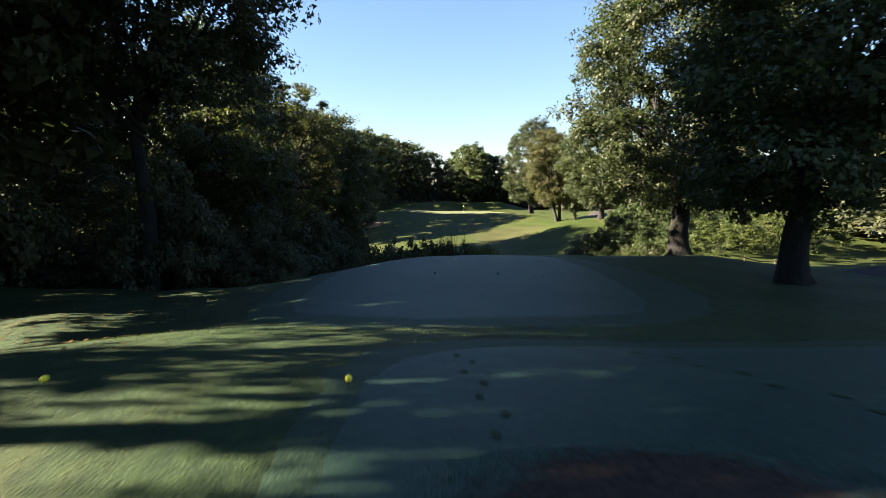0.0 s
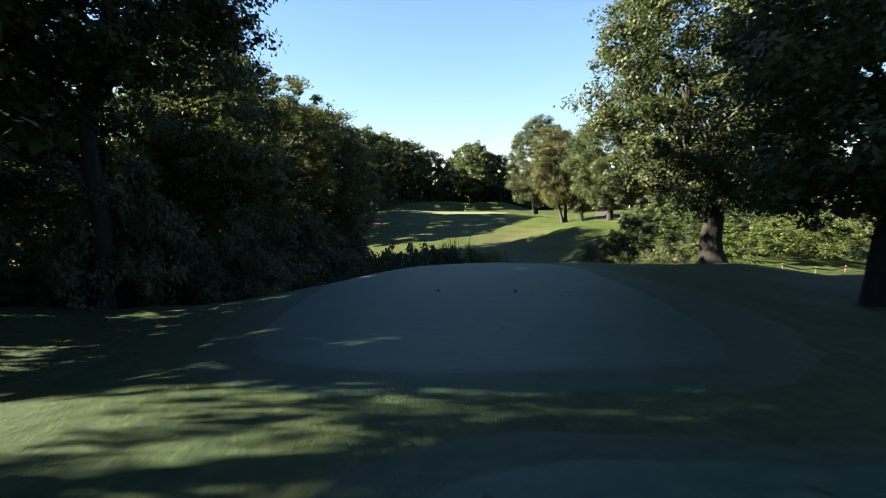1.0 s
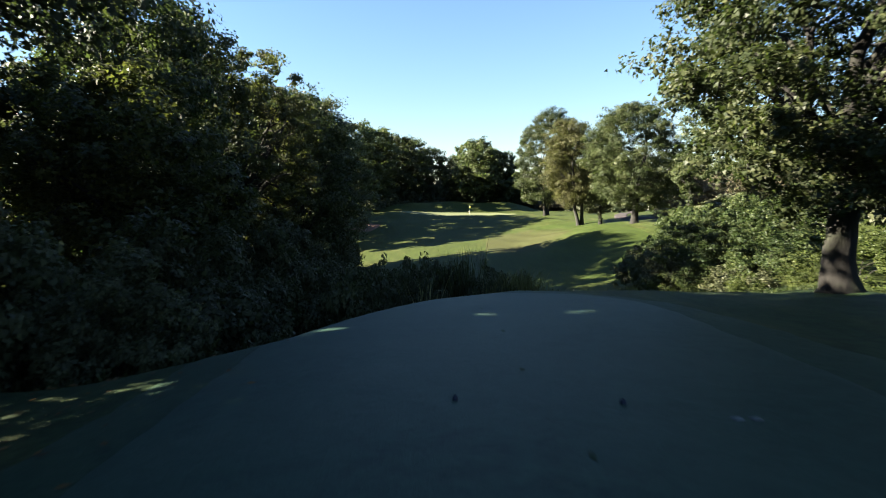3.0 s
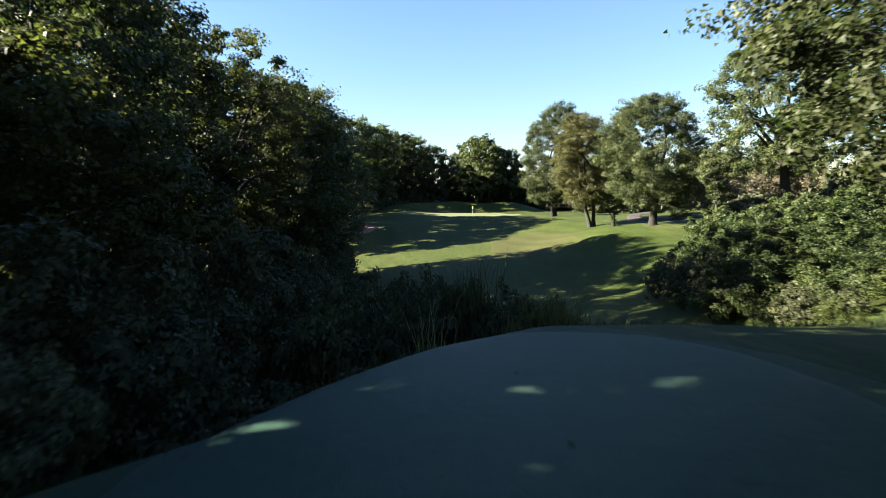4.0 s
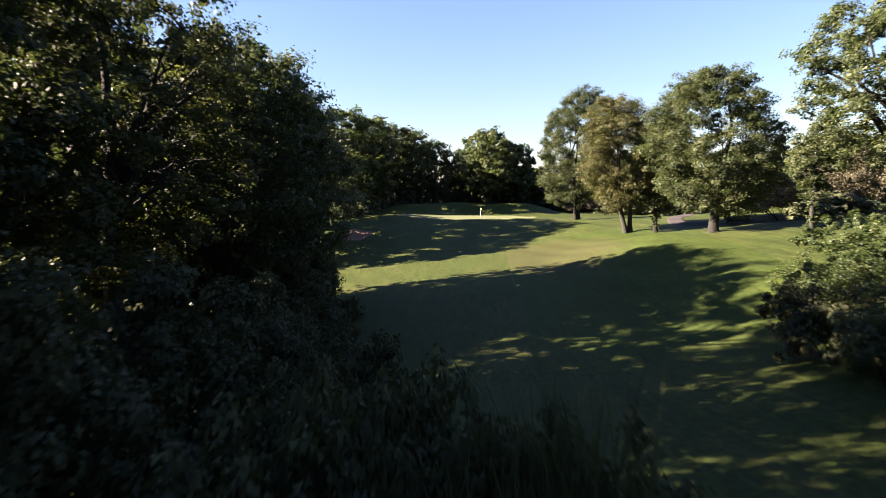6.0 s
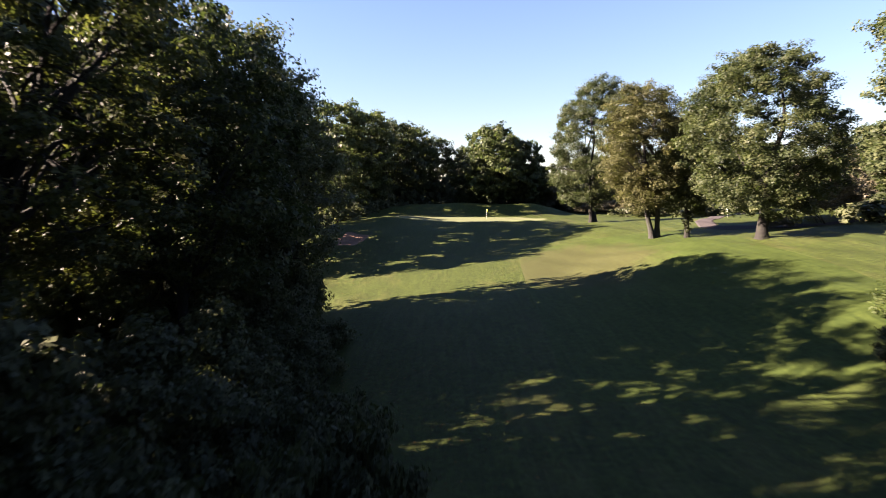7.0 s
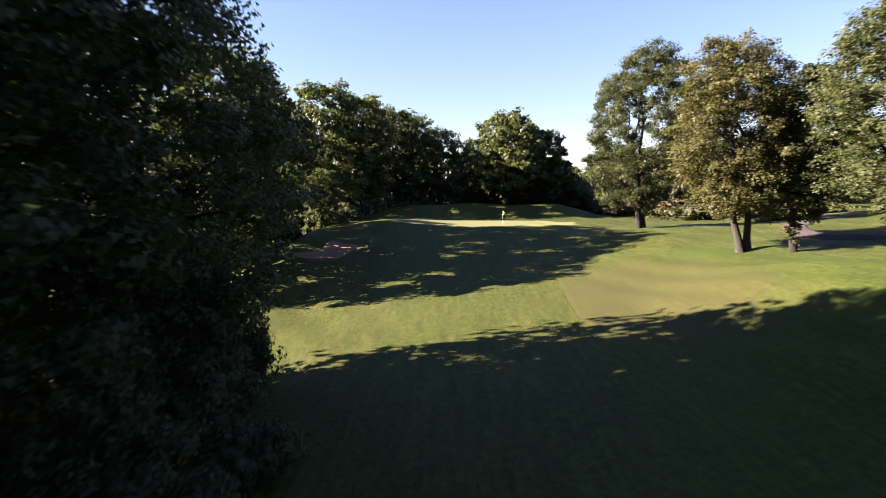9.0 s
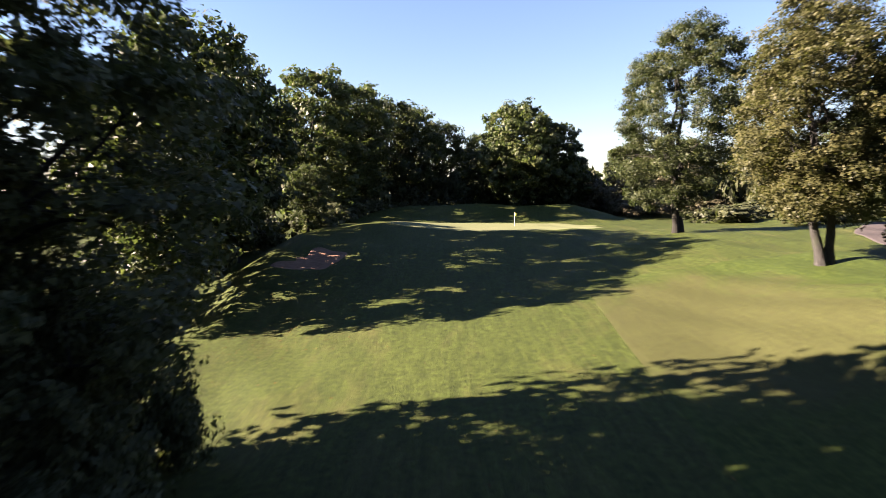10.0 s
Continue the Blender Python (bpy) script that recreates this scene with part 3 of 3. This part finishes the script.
stand(T("wood_tree", 30, 33, 10.0, 8.6, 4.0, 0.45, LEAF_DARK, BARK, 124, 70, 1.9, 0.26, limbs=12, label="tall dark tree at the corner of the wood", group="trees of the left wood"), -21.2, 106.8)
far = stand(T("forest_tree", 23, 25, 6.8, 6.8, 0.8, 0.4, LEAF, BARK, 80, 36, 1.85, 0.48, limbs=8, label="forest tree in the wall of trees behind the green", group="trees of the far wood"), -24.5, 175.5, 0, 0.42)
for x, y, turn, sc in ((-32, 152, 40, 1.26), (-31, 164, 90, 1.12), (-27, 196.5, 210, 1.2), (-23, 208, 280, 1.12), (-18, 219, 330, 1.08), (-12, 228, 60, 1.06),
                       (-5, 236, 120, 0.95), (4, 240, 10, 0.85), (-30, 141.5, 70, 1.0)):
    again(far, x, y, turn, sc)
deep = stand(T("forest_tree", 25, 25, 7.2, 7.2, 0.8, 0.4, LEAF_DARK, BARK, 50, 22, 2.2, 0.66, limbs=4, label="tree standing deep in the shaded wood, mostly hidden and casting shade", group="trees deep in the wood"), -29, 32, 200, 1.5)
# many are hidden, added to block the sun from tees and valley
for x, y, turn, sc in ((-29, 109, 200, 1.3), (-36, 72, 80, 1.1), (-32, 87, 30, 0.76), (-33, 97, 140, 0.8), (-31, 99, 140, 1.22), (-38, 204, 260, 1.1), (-30, 225, 300, 1.1), (-46, 166, 70, 1.05), (-44, 107, 280, 0.85), (-33, 13.4, 50, 0.47), (-34, 2.5, 130, 0.6), (-38, 7.5, 310, 0.66)):
    again(deep, x, y, turn, sc)
mid2 = stand(T("forest_tree", 24, 22.5, 7.5, 7.5, 0.5, 0.4, LEAF, BARK, 85, 34, 1.9, 0.54, limbs=8, label="broad tree standing behind the green mounds", group="trees behind the green"), 9.5, 209, 0, 1.0, 1.05)
for x, y, turn, sc, tl in ((16.5, 211, 140, 0.9, 0.92), (3.5, 214, 70, 0.75, 0.68), (21.5, 214, 200, 0.6, 0.62), (10, 228, 300, 0.9, 0.8), (50, 56, 30, 0.75, 0.75), (60, 70, 110, 0.8, 0.8), (72, 96, 170, 0.85, 0.85), (66, 52, 250, 0.8, 0.85), (78, 168, 40, 0.8, 0.75), (92, 182, 140, 0.85, 0.8), (70, 190, 220, 0.8, 0.7), (44, 250, 20, 0.9, 0.85), (58, 246, 90, 0.9, 0.85), (73, 240, 150, 0.9, 0.85), (87, 228, 210, 0.9, 0.85)):
    again(mid2, x, y, turn, sc, tl)

# undergrowth along the wood
bush = stand(make_bush("holly_bush", 31, 4.5, 4.0, 6.5, LEAF_DARK, 60, 64, 1.2, 0.2, quads=False, label="dense dark evergreen bush at the edge of the wood", group="undergrowth of the left wood"), -13.5, 45.5, 0, 1.05, 1.45)
for x, y, turn, sc, tl in ((-14, 53, 60, 1.0, 1.35), (-13.5, 61, 120, 1.0, 1.4), (-14, 69, 200, 1.0, 1.4), (-14, 78, 250, 1.0, 1.2), (-15.0, 87, 80, 0.95, 1.1), (-15.5, 97, 140, 0.9, 1.1), (-17.0, 107, 300, 0.85, 1.2), (-17.8, 113, 200, 0.75, 1.3), (-19, 109.8, 100, 0.95, 1.9), (-17, 41, 20, 0.9, 1.2), (-17.5, 37.5, 240, 0.9, 1.5), (-11.5, 38, 240, 0.6, 0.8)):
    again(bush, x, y, turn, sc, tl)
rank = stand(make_bush("holly_bush", 36, 4.5, 4.0, 6.5, LEAF_DARK, 46, 50, 1.4, 0.24, quads=False, label="dark evergreen bush inside the shaded wood", group="undergrowth of the left wood"), -22.5, 39, 310, 1.0, 0.9)
# those left of the back tee are out of view, added to block sun
for x, y, turn, sc, tl in ((-27, 34, 250, 1.0, 1.7), (-29.5, 28, 120, 1.0, 1.7), (-31, 9.0, 200, 0.9, 1.15), (-27.5, 7.6, 60, 0.75, 2.0), (-33, 17, 10, 1.1, 1.0), (-23.5, 36.5, 20, 0.8, 0.8), (-22, 60, 30, 1.1, 1.3), (-28, 75, 30, 1.1, 1.3), (-33, 56, 30, 1.2, 1.4)):
    again(rank, x, y, turn, sc, tl)
scrub = stand(make_bush("scrub_bush", 34, 3.2, 3.0, 2.6, LEAF_DARK, 30, 50, 0.85, 0.17, quads=False, label="low dark bramble scrub filling the ditch", group="scrub in the ditch"), -8, 50)
# down in the ditch
for x, y, turn, sc, tl in ((-3, 54.6, 40, 1.0, 1.9), (-1.6, 56.2, 100, 0.8, 2.1), (1.0, 56.4, 260, 0.75, 2.05), (-0.4, 57.2, 10, 0.8, 2.2), (-6, 57, 170, 1.1, 2.3), (-3.6, 60.2, 70, 0.95, 2.5), (-1, 59, 230, 1.0, 1.7), (2.9, 52.0, 20, 0.6, 0.85), (-8, 43, 200, 0.9, 0.8), (-3.5, 47, 20, 0.7, 0.6), (1.0, 59, 310, 0.75, 1.4),):
    again(scrub, x, y, turn, sc, tl)
# up the left side of the valley
for x, y, turn, sc, tl in ((-9, 63, 300, 1.1, 1.3), (-9, 71, 20, 1.0, 1.2), (-9, 79, 80, 0.9, 1.1), (-10.5, 87, 140, 0.9, 1.1), (-11.5, 95, 260, 0.8, 1.0), (-4, 64, 50, 0.9, 1.3), (-12.5, 103, 50, 0.8, 1.0), (-5.8, 74, 120, 0.95, 1.9), (-7.2, 68, 200, 1.0, 1.9), (-7.2, 80, 280, 0.85, 1.6),):
    again(scrub, x, y, turn, sc, tl)
# before the brambles
for x, y, turn, sc, tl in ((17.6, 65.5, 10, 0.85, 1.35), (18.4, 70.5, 90, 0.9, 1.6), (19.8, 76.5, 170, 0.9, 1.5), (22, 84, 250, 0.85, 1.2), (19.6, 58, 200, 0.8, 0.75),):
    again(scrub, x, y, turn, sc, tl)
low = stand(make_bush("hedge_bush", 35, 4.5, 3.5, 4.0, LEAF_DARK, 40, 16, 1.4, 0.6, quads=False, label="dark hedge bush at the foot of the far wood", group="undergrowth of the far wood"), -26, 181)
# deep in the left wood; the last four are added to block sun under the crowns
for x, y, turn, sc, tl in ((-22, 72, 10, 1.3, 1.6), (-24, 84, 80, 1.3, 1.6), (-24, 98, 140, 1.3, 1.6), (-25, 112, 200, 1.3, 1.5), (-32, 64, 200, 1.4, 1.6), (-32, 96, 20, 1.4, 1.6), (-33, 118, 60, 1.3, 1.4), (-27, 46, 60, 1.3, 1.5), (-33, 36, 60, 1.3, 1.5), (-36, 130, 60, 1.3, 1.2), (-37, 31, 60, 1.5, 2.4), (-39, 20, 160, 1.5, 2.4), (-37, 9, 260, 1.5, 2.0), (-36, 40, 20, 1.5, 2.2),):
    again(low, x, y, turn, sc, tl)
# along the foot of the far wood
for x, y, turn, sc, tl in ((-31, 171, 40, 1, 1), (-25, 189, 60, 1, 1), (-23, 197, 90, 1, 1), (-20, 206, 130, 1, 1), (-15, 215, 170, 1, 1), (-9, 222, 200, 1, 1), (-2, 226, 230, 1, 1.1), (-34, 160, 60, 1, 1.2), (-37, 147, 60, 1, 1.2), (-36, 178, 10, 1.3, 1.4), (-1, 218, 260, 1.1, 1.0), (-4, 230, 20, 1.2, 2.6), (-14, 222, 220, 1.2, 2.0), (-21, 214, 20, 1.2, 2.0),):
    again(low, x, y, turn, sc, tl)
# behind the green
for x, y, turn, sc, tl in ((4, 222, 300, 1, 1), (12, 219, 330, 1, 0.9), (20, 220, 30, 1, 0.9), (26, 218, 60, 1.2, 1.2), (33, 222, 160, 1.2, 1.2), (40, 226, 20, 1.3, 1.4), (4, 224, 90, 1.2, 2.2), (14, 222, 150, 1.2, 2.2), (25, 224, 220, 1.2, 2.0), (42, 232, 150, 1.4, 2.8), (30, 238, 220, 1.4, 2.8),):
    again(low, x, y, turn, sc, tl)
# hedges beyond the path
for x, y, turn, sc, tl in ((48, 172, 20, 1.2, 0.6), (58, 180, 120, 1.3, 0.8), (70, 168, 220, 1.3, 0.9), (42, 190, 320, 1.2, 0.7), (52, 196, 50, 1.3, 0.8), (66, 120, 150, 1.3, 1.6), (60, 98, 10, 1.3, 1.6), (54, 82, 70, 1.3, 1.4), (52, 128, 40, 1.2, 0.9), (80, 112, 90, 1.4, 2.2), (72, 132, 90, 1.4, 1.6), (50, 66, 100, 1.3, 0.8), (50, 205, 10, 1.4, 2.4), (60, 212, 80, 1.4, 2.6), (74, 124, 20, 1.5, 3.2), (84, 134, 120, 1.5, 3.0), (64, 112, 250, 1.4, 2.4),):
    again(low, x, y, turn, sc, tl)
sunny = stand(make_bush("bramble_bush", 32, 5.0, 5.0, 5.0, LEAF_BUSH, 74, 54, 1.1, 0.14, quads=False, wild=30, label="sunlit green bramble thicket beside the fairway", group="bushes on the right bank"), 25.4, 81.5, 0, 0.95, 1.05)
for x, y, turn, sc, tl in ((21.6, 67, 50, 0.8, 0.85), (23.6, 74, 130, 0.88, 1.0), (28, 89, 190, 0.9, 0.95), (22.5, 60.5, 200, 0.75, 0.7), (18.6, 63.5, 250, 0.72, 0.72), (24, 66, 280, 0.9, 0.95), (33, 74, 20, 1.1, 1.1), (27, 68, 220, 0.95, 0.95), (29, 77, 260, 1.1, 1.1), (33, 86, 10, 1.0, 1.1), (39, 82, 70, 1.1, 1.3)):
    again(sunny, x, y, turn, sc, tl)
lime = stand(make_bush("lime_bush", 37, 5.0, 3.6, 4.2, LEAF_LIME, 60, 44, 1.0, 0.15, quads=False, wild=18, label="bright yellow-green bush in the sun beyond the oak", group="bright bushes beyond the oak"), 27.0, 57.5, 20, 0.85, 0.72)
for x, y, turn, sc, tl in ((32.5, 59.5, 120, 0.95, 0.8), (38, 61.5, 220, 0.95, 0.85), (17.0, 52.6, 70, 0.3, 0.3), (21.8, 53.2, 160, 0.36, 0.36)):
    again(lime, x, y, turn, sc, tl)
grey = stand(make_bush("bare_shrub", 33, 7, 6, 10.5, LEAF_GREY, 60, 40, 1.8, 0.28, quads=False, label="greyish half-bare shrub thicket beyond the path", group="shrubs beyond the path"), 51.5, 138)
for x, y, turn, sc, tl in ((66, 144, 50, 1.0, 1.0), (75, 130, 120, 1.1, 0.9), (60, 160, 200, 0.9, 0.7), (34, 205, 20, 0.8, 0.5), (44, 205, 90, 1.0, 0.6), (85, 150, 20, 1.2, 1.0), (38, 216, 140, 1.0, 0.9), (50, 222, 200, 1.3, 1.2), (43, 136, 10, 0.3, 0.2), (30.5, 214, 60, 0.95, 1.05), (25.5, 218, 160, 0.8, 0.9)):
    again(grey, x, y, turn, sc, tl)


def distant_wood():
    """Woods that close the view all round, too far to count."""
    rng = np.random.default_rng(77)
    cen, rad = [], []
    for k in range(320):
        a = rng.uniform(0, 2 * np.pi)
        d = rng.uniform(0, 60)
        x, y = math.cos(a) * (112 + d) + 15, math.sin(a) * (185 + d) + 95
        if -16 < (x - 4) * 1.0 < 8 and y > 200:
            continue
        tall = rng.uniform(9, 18)
        g = h1(x, y)
        for _ in range(9):
            q = rng.normal(size=3)
            q /= np.linalg.norm(q)
            cen.append((x + q[0] * 5, y + q[1] * 5, g + tall * (0.5 + 0.42 * q[2])))
            rad.append(rng.uniform(2.2, 3.6))
    v, f = leaf_cloud(rng, np.array(cen), np.array(rad), 6, 2.0, False, 0.9, 6)
    return tagged(mesh_object("distant_wood", v, f, LEAF, smooth=False), "distant belt of mixed woodland closing the view", "woodland", kind="stuff")


distant_wood()


# ---- small things ----
def rounded(bm_name, mat, parent, build):
    bm = bmesh.new()
    build(bm)
    me = bpy.data.meshes.new(bm_name)
    bm.to_mesh(me)
    bm.free()
    for p in me.polygons:
        p.use_smooth = True
    me.materials.append(mat)
    ob = new(bm_name, me)
    ob.parent = parent
    return ob


def tee_marker(x, y):
    """A golf-ball shaped tee marker on a short spike."""
    root = tagged(new("tee_marker"), "round yellow tee marker ball on the mown tee", "tee marker", "tee markers")
    root.location = (x, y, h1(x, y) + 0.03)

    def ball(bm):
        bmesh.ops.create_icosphere(bm, subdivisions=3, radius=0.058)
        for v in bm.verts:
            v.co *= 1 - 0.015 * (noise.noise(v.co * 60) > 0.1)
            v.co.z += 0.068
    rounded("ball", YELLOW, root, ball)
    v, f = tube([(0, 0, -0.15), (0, 0, 0.0), (0, 0, 0.03)], [0.008, 0.012, 0.012], 8)
    mesh_object("spike", v, f, WOOD, root)


tee_marker(-1.46, 8.9)
tee_marker(-6.15, 8.9)


def flag_pin(x, y):
    root = tagged(new("flagstick"), "thin pale flagstick with a small yellow flag in the green", "flagstick")
    root.location = (x, y, h1(x, y))
    v, f = tube([(0, 0, -0.2), (0, 0, 1.0), (0, 0, 2.2)], [0.022, 0.02, 0.016], 10)
    mesh_object("pole", v, f, WHITE, root)
    n, m = 14, 9
    V = []
    for i in range(n):
        for j in range(m):
            u, w = i / (n - 1), j / (m - 1)
            V.append((0.02 + u * 0.26 + 0.02 * math.sin(w * 4), 0.10 * math.sin(u * 6.0 + w * 1.5) * u, 2.16 - w * (0.42 - 0.06 * u) - u * 0.20))
    cloth = mesh_object("flag", V, grid_faces(n, m), YELLOW, root)
    sol = cloth.modifiers.new("thickness", "SOLIDIFY")
    sol.thickness = 0.006

    def cup(bm):
        bmesh.ops.create_cone(bm, cap_ends=False, segments=24, radius1=0.054, radius2=0.054, depth=0.1)
        bmesh.ops.translate(bm, verts=bm.verts, vec=(0, 0, 0.0))
    rounded("cup", WHITE, root, cup)


flag_pin(6.2, 182.0)


def low_fence(points):
    """Rustic fence: short leaning posts with one drooping rail."""
    root = tagged(new("rail_fence"), "low weathered wooden rail fence before the brambles", "fence")
    for k, (x, y, tall) in enumerate(points):
        g = h1(x, y)
        v, f = tube([(x, y, g - 0.3), (x + 0.01, y, g + tall * 0.5), (x + 0.02, y, g + tall), (x + 0.02, y, g + tall + 0.02)], [0.075, 0.07, 0.065, 0.03], 10)
        mesh_object("post", v, f, WOOD, root)
        if k:
            px, py, pt = points[k - 1]
            pg = h1(px, py)
            v, f = tube([(px - 0.12, py - 0.08, pg + pt - 0.12), ((px + x) / 2, (py + y) / 2 - 0.08, (pg + pt + g + tall) / 2 - 0.34), (x + 0.1, y - 0.08, g + tall - 0.12)], [0.045, 0.05, 0.045], 8)
            mesh_object("rail", v, f, WOOD, root)


low_fence([(25.9, 50.4, 0.75), (29.0, 51.2, 0.5), (32.4, 52.8, 0.55)])


def marker_post(x, y, tall, r, mat, label):
    root = tagged(new("marker_post"), label, "post")
    root.location = (x, y, h1(x, y))
    v, f = tube([(0, 0, -0.3), (0, 0, tall * 0.5), (0, 0, tall), (0, 0, tall + r * 0.6)], [r, r, r, r * 0.4], 12)
    mesh_object("shaft", v, f, mat, root)


marker_post(51.0, 168.0, 1.0, 0.09, WHITE, "short white marker post beside the cart path")
marker_post(2.7, 28.8, 0.09, 0.055, DARK_PAINT, "small dark blue tee block on the front tee")
marker_post(-0.4, 29.0, 0.09, 0.055, DARK_PAINT, "small dark blue tee block on the front tee")


def distance_plate(x, y):
    root = tagged(new("distance_plate"), "small pale stone plate set flush into the tee", "distance plate")
    root.location = (x, y, h1(x, y) + 0.035)

    def slab(bm):
        bmesh.ops.create_cube(bm, size=1)
        bmesh.ops.scale(bm, vec=(0.18, 0.13, 0.04), verts=bm.verts)
        bmesh.ops.bevel(bm, geom=bm.edges[:], offset=0.012, segments=2, affect="EDGES")
    rounded("plate", PLATE, root, slab)


distance_plate(4.42, 28.0)
distance_plate(4.74, 28.0)


def blades(name, seed, spots, tall, width, mat, label, category, bend=0.35):
    """Long grass or reed blades, each a bent strip."""
    rng = np.random.default_rng(seed)
    V, F = [], []
    for x, y in spots:
        g = h1(x, y)
        a = rng.uniform(0, 6.28)
        hgt = tall * rng.uniform(0.5, 1.15)
        dx, dy = math.cos(a) * bend * hgt * rng.uniform(0.2, 1), math.sin(a) * bend * hgt * rng.uniform(0.2, 1)
        sx, sy = -math.sin(a) * width / 2, math.cos(a) * width / 2
        o = len(V)
        for q, wq in ((0, 1), (0.5, 0.8), (0.85, 0.5)):
            px, py, pz = x + dx * q * q, y + dy * q * q, g - 0.05 + hgt * q * (1 - 0.12 * q)
            V += [(px - sx * wq, py - sy * wq, pz), (px + sx * wq, py + sy * wq, pz)]
        V += [(x + dx, y + dy, g + hgt * 0.86), (x + dx * 1.02, y + dy * 1.02, g + hgt * 0.87)]
        F += [(o, o + 1, o + 3, o + 2), (o + 2, o + 3, o + 5, o + 4), (o + 4, o + 5, o + 7, o + 6)]
    return tagged(mesh_object(name, V, F, mat, smooth=False), label, category, kind="stuff")


rng = np.random.default_rng(5)
spots = [(-3.6 + rng.normal(0, 1.2), 52.3 + rng.normal(0, 0.7)) for _ in range(190)]
blades("reeds", 6, spots, 3.3, 0.035, REED, "dry reeds standing low in the ditch", "reeds", 0.5)
spots = [(-2.0 + rng.normal(0, 0.45), 53.0 + rng.normal(0, 0.4)) for _ in range(70)]
blades("reeds", 17, spots, 4.9, 0.04, REED, "tall pale reeds standing in the ditch", "reeds", 0.3)
spots = [(-0.1 + rng.normal(0, 0.8), 55.6 + rng.normal(0, 0.5)) for _ in range(420)]
blades("reeds", 18, spots, 6.2, 0.06, LEAF_DARK, "tall dark reed clump rising out of the ditch", "reeds", 0.22)
spots = [(3.3 + rng.normal(0, 0.75), 50.6 + rng.normal(0, 0.4)) for _ in range(520)]
blades("grass_tussock", 7, spots, 1.75, 0.03, REED, "long sunlit grass tussock on the tee brow", "long grass", 0.75)
bx = rng.uniform(-12, 24, 5200)
spots = [(x, np.interp(x, BROW_X, BROW_Y) + rng.normal(1.6, 1.3)) for x in bx]
blades("brow_grass", 8, spots, 0.38, 0.03, LEAF_BUSH, "uncut grass fringe along the brow of the tee", "long grass", 0.8)


def fallen_leaves(seed, spots):
    """Brown leaves lying on the grass, too many to count."""
    rng = np.random.default_rng(seed)
    V, F = [], []
    for x, y in spots:
        a, l = rng.uniform(0, 6.28), rng.uniform(0.06, 0.13)
        c, sn = math.cos(a) * l, math.sin(a) * l
        g = h1(x, y) + 0.045
        o = len(V)
        V += [(x - c, y - sn, g), (x + sn * 0.5, y - c * 0.5, g + rng.uniform(0, 0.03)), (x + c, y + sn, g + rng.uniform(0, 0.02)), (x - sn * 0.5, y + c * 0.5, g)]
        F.append((o, o + 1, o + 2, o + 3))
    return tagged(mesh_object("fallen_leaves", V, F, LITTER, smooth=False), "scattered brown fallen leaves on shaded grass", "leaves", kind="stuff")


rng = np.random.default_rng(9)
fallen_leaves(10, [(rng.normal(-6, 6), rng.normal(92, 9)) for _ in range(1300)] + [(rng.normal(-13, 3), rng.normal(24, 8)) for _ in range(700)] + [(rng.normal(-18, 4), rng.normal(145, 8)) for _ in range(1200)])

rng = np.random.default_rng(12)
spots = [(rng.uniform(-9, 13), rng.normal(15.2, 1.7)) for _ in range(7000)]
blades("tee_fringe", 13, spots, 0.075, 0.014, LEAF_LIME, "tufty rough grass between the two tees", "rough grass", 0.9)


def footmarks(tracks):
    """Dark dew marks where somebody crossed the tee."""
    V, F = [], []
    r = np.random.default_rng(14)
    for x0, y0, x1, y1, n in tracks:
        a = math.atan2(y1 - y0, x1 - x0)
        for k in range(n):
            q = k / max(n - 1, 1)
            side = 0.13 if k % 2 else -0.13
            cx, cy = x0 + (x1 - x0) * q - math.sin(a) * side + r.normal(0, 0.05), y0 + (y1 - y0) * q + math.cos(a) * side + r.normal(0, 0.05)
            o = len(V)
            for j in range(10):
                b = j / 10 * 2 * math.pi
                u, w = math.cos(b) * 0.16 * r.uniform(0.85, 1.15), math.sin(b) * 0.06 * r.uniform(0.85, 1.2)
                px, py = cx + u * math.cos(a) - w * math.sin(a), cy + u * math.sin(a) + w * math.cos(a)
                V.append((px, py, h1(px, py) + 0.042))
            F += [(o, o + j, o + j + 1, o + j + 1) for j in range(1, 9)]
    V = np.array(V)
    F = np.array(F)[:, :3]
    return tagged(mesh_object("footmarks", V, F, DEW_MARK), "dark footmarks trodden into the dewy tee", "footmarks", kind="stuff")


footmarks([(0.35, 11.0, 0.7, 6.8, 7), (3.9, 11.2, 6.2, 7.0, 8), (0.9, 40, 1.6, 22, 5)])

rng = np.random.default_rng(15)
spots = [(2.2 + math.cos(a) * 2.1 * q, 5.35 + math.sin(a) * 1.0 * q) for a, q in zip(rng.uniform(0, 6.28, 2600), rng.normal(1.0, 0.13, 2600))]
blades("soil_fringe", 16, spots, 0.10, 0.014, LEAF_BUSH, "sparse grass growing over the edge of bare soil", "rough grass", 0.8)
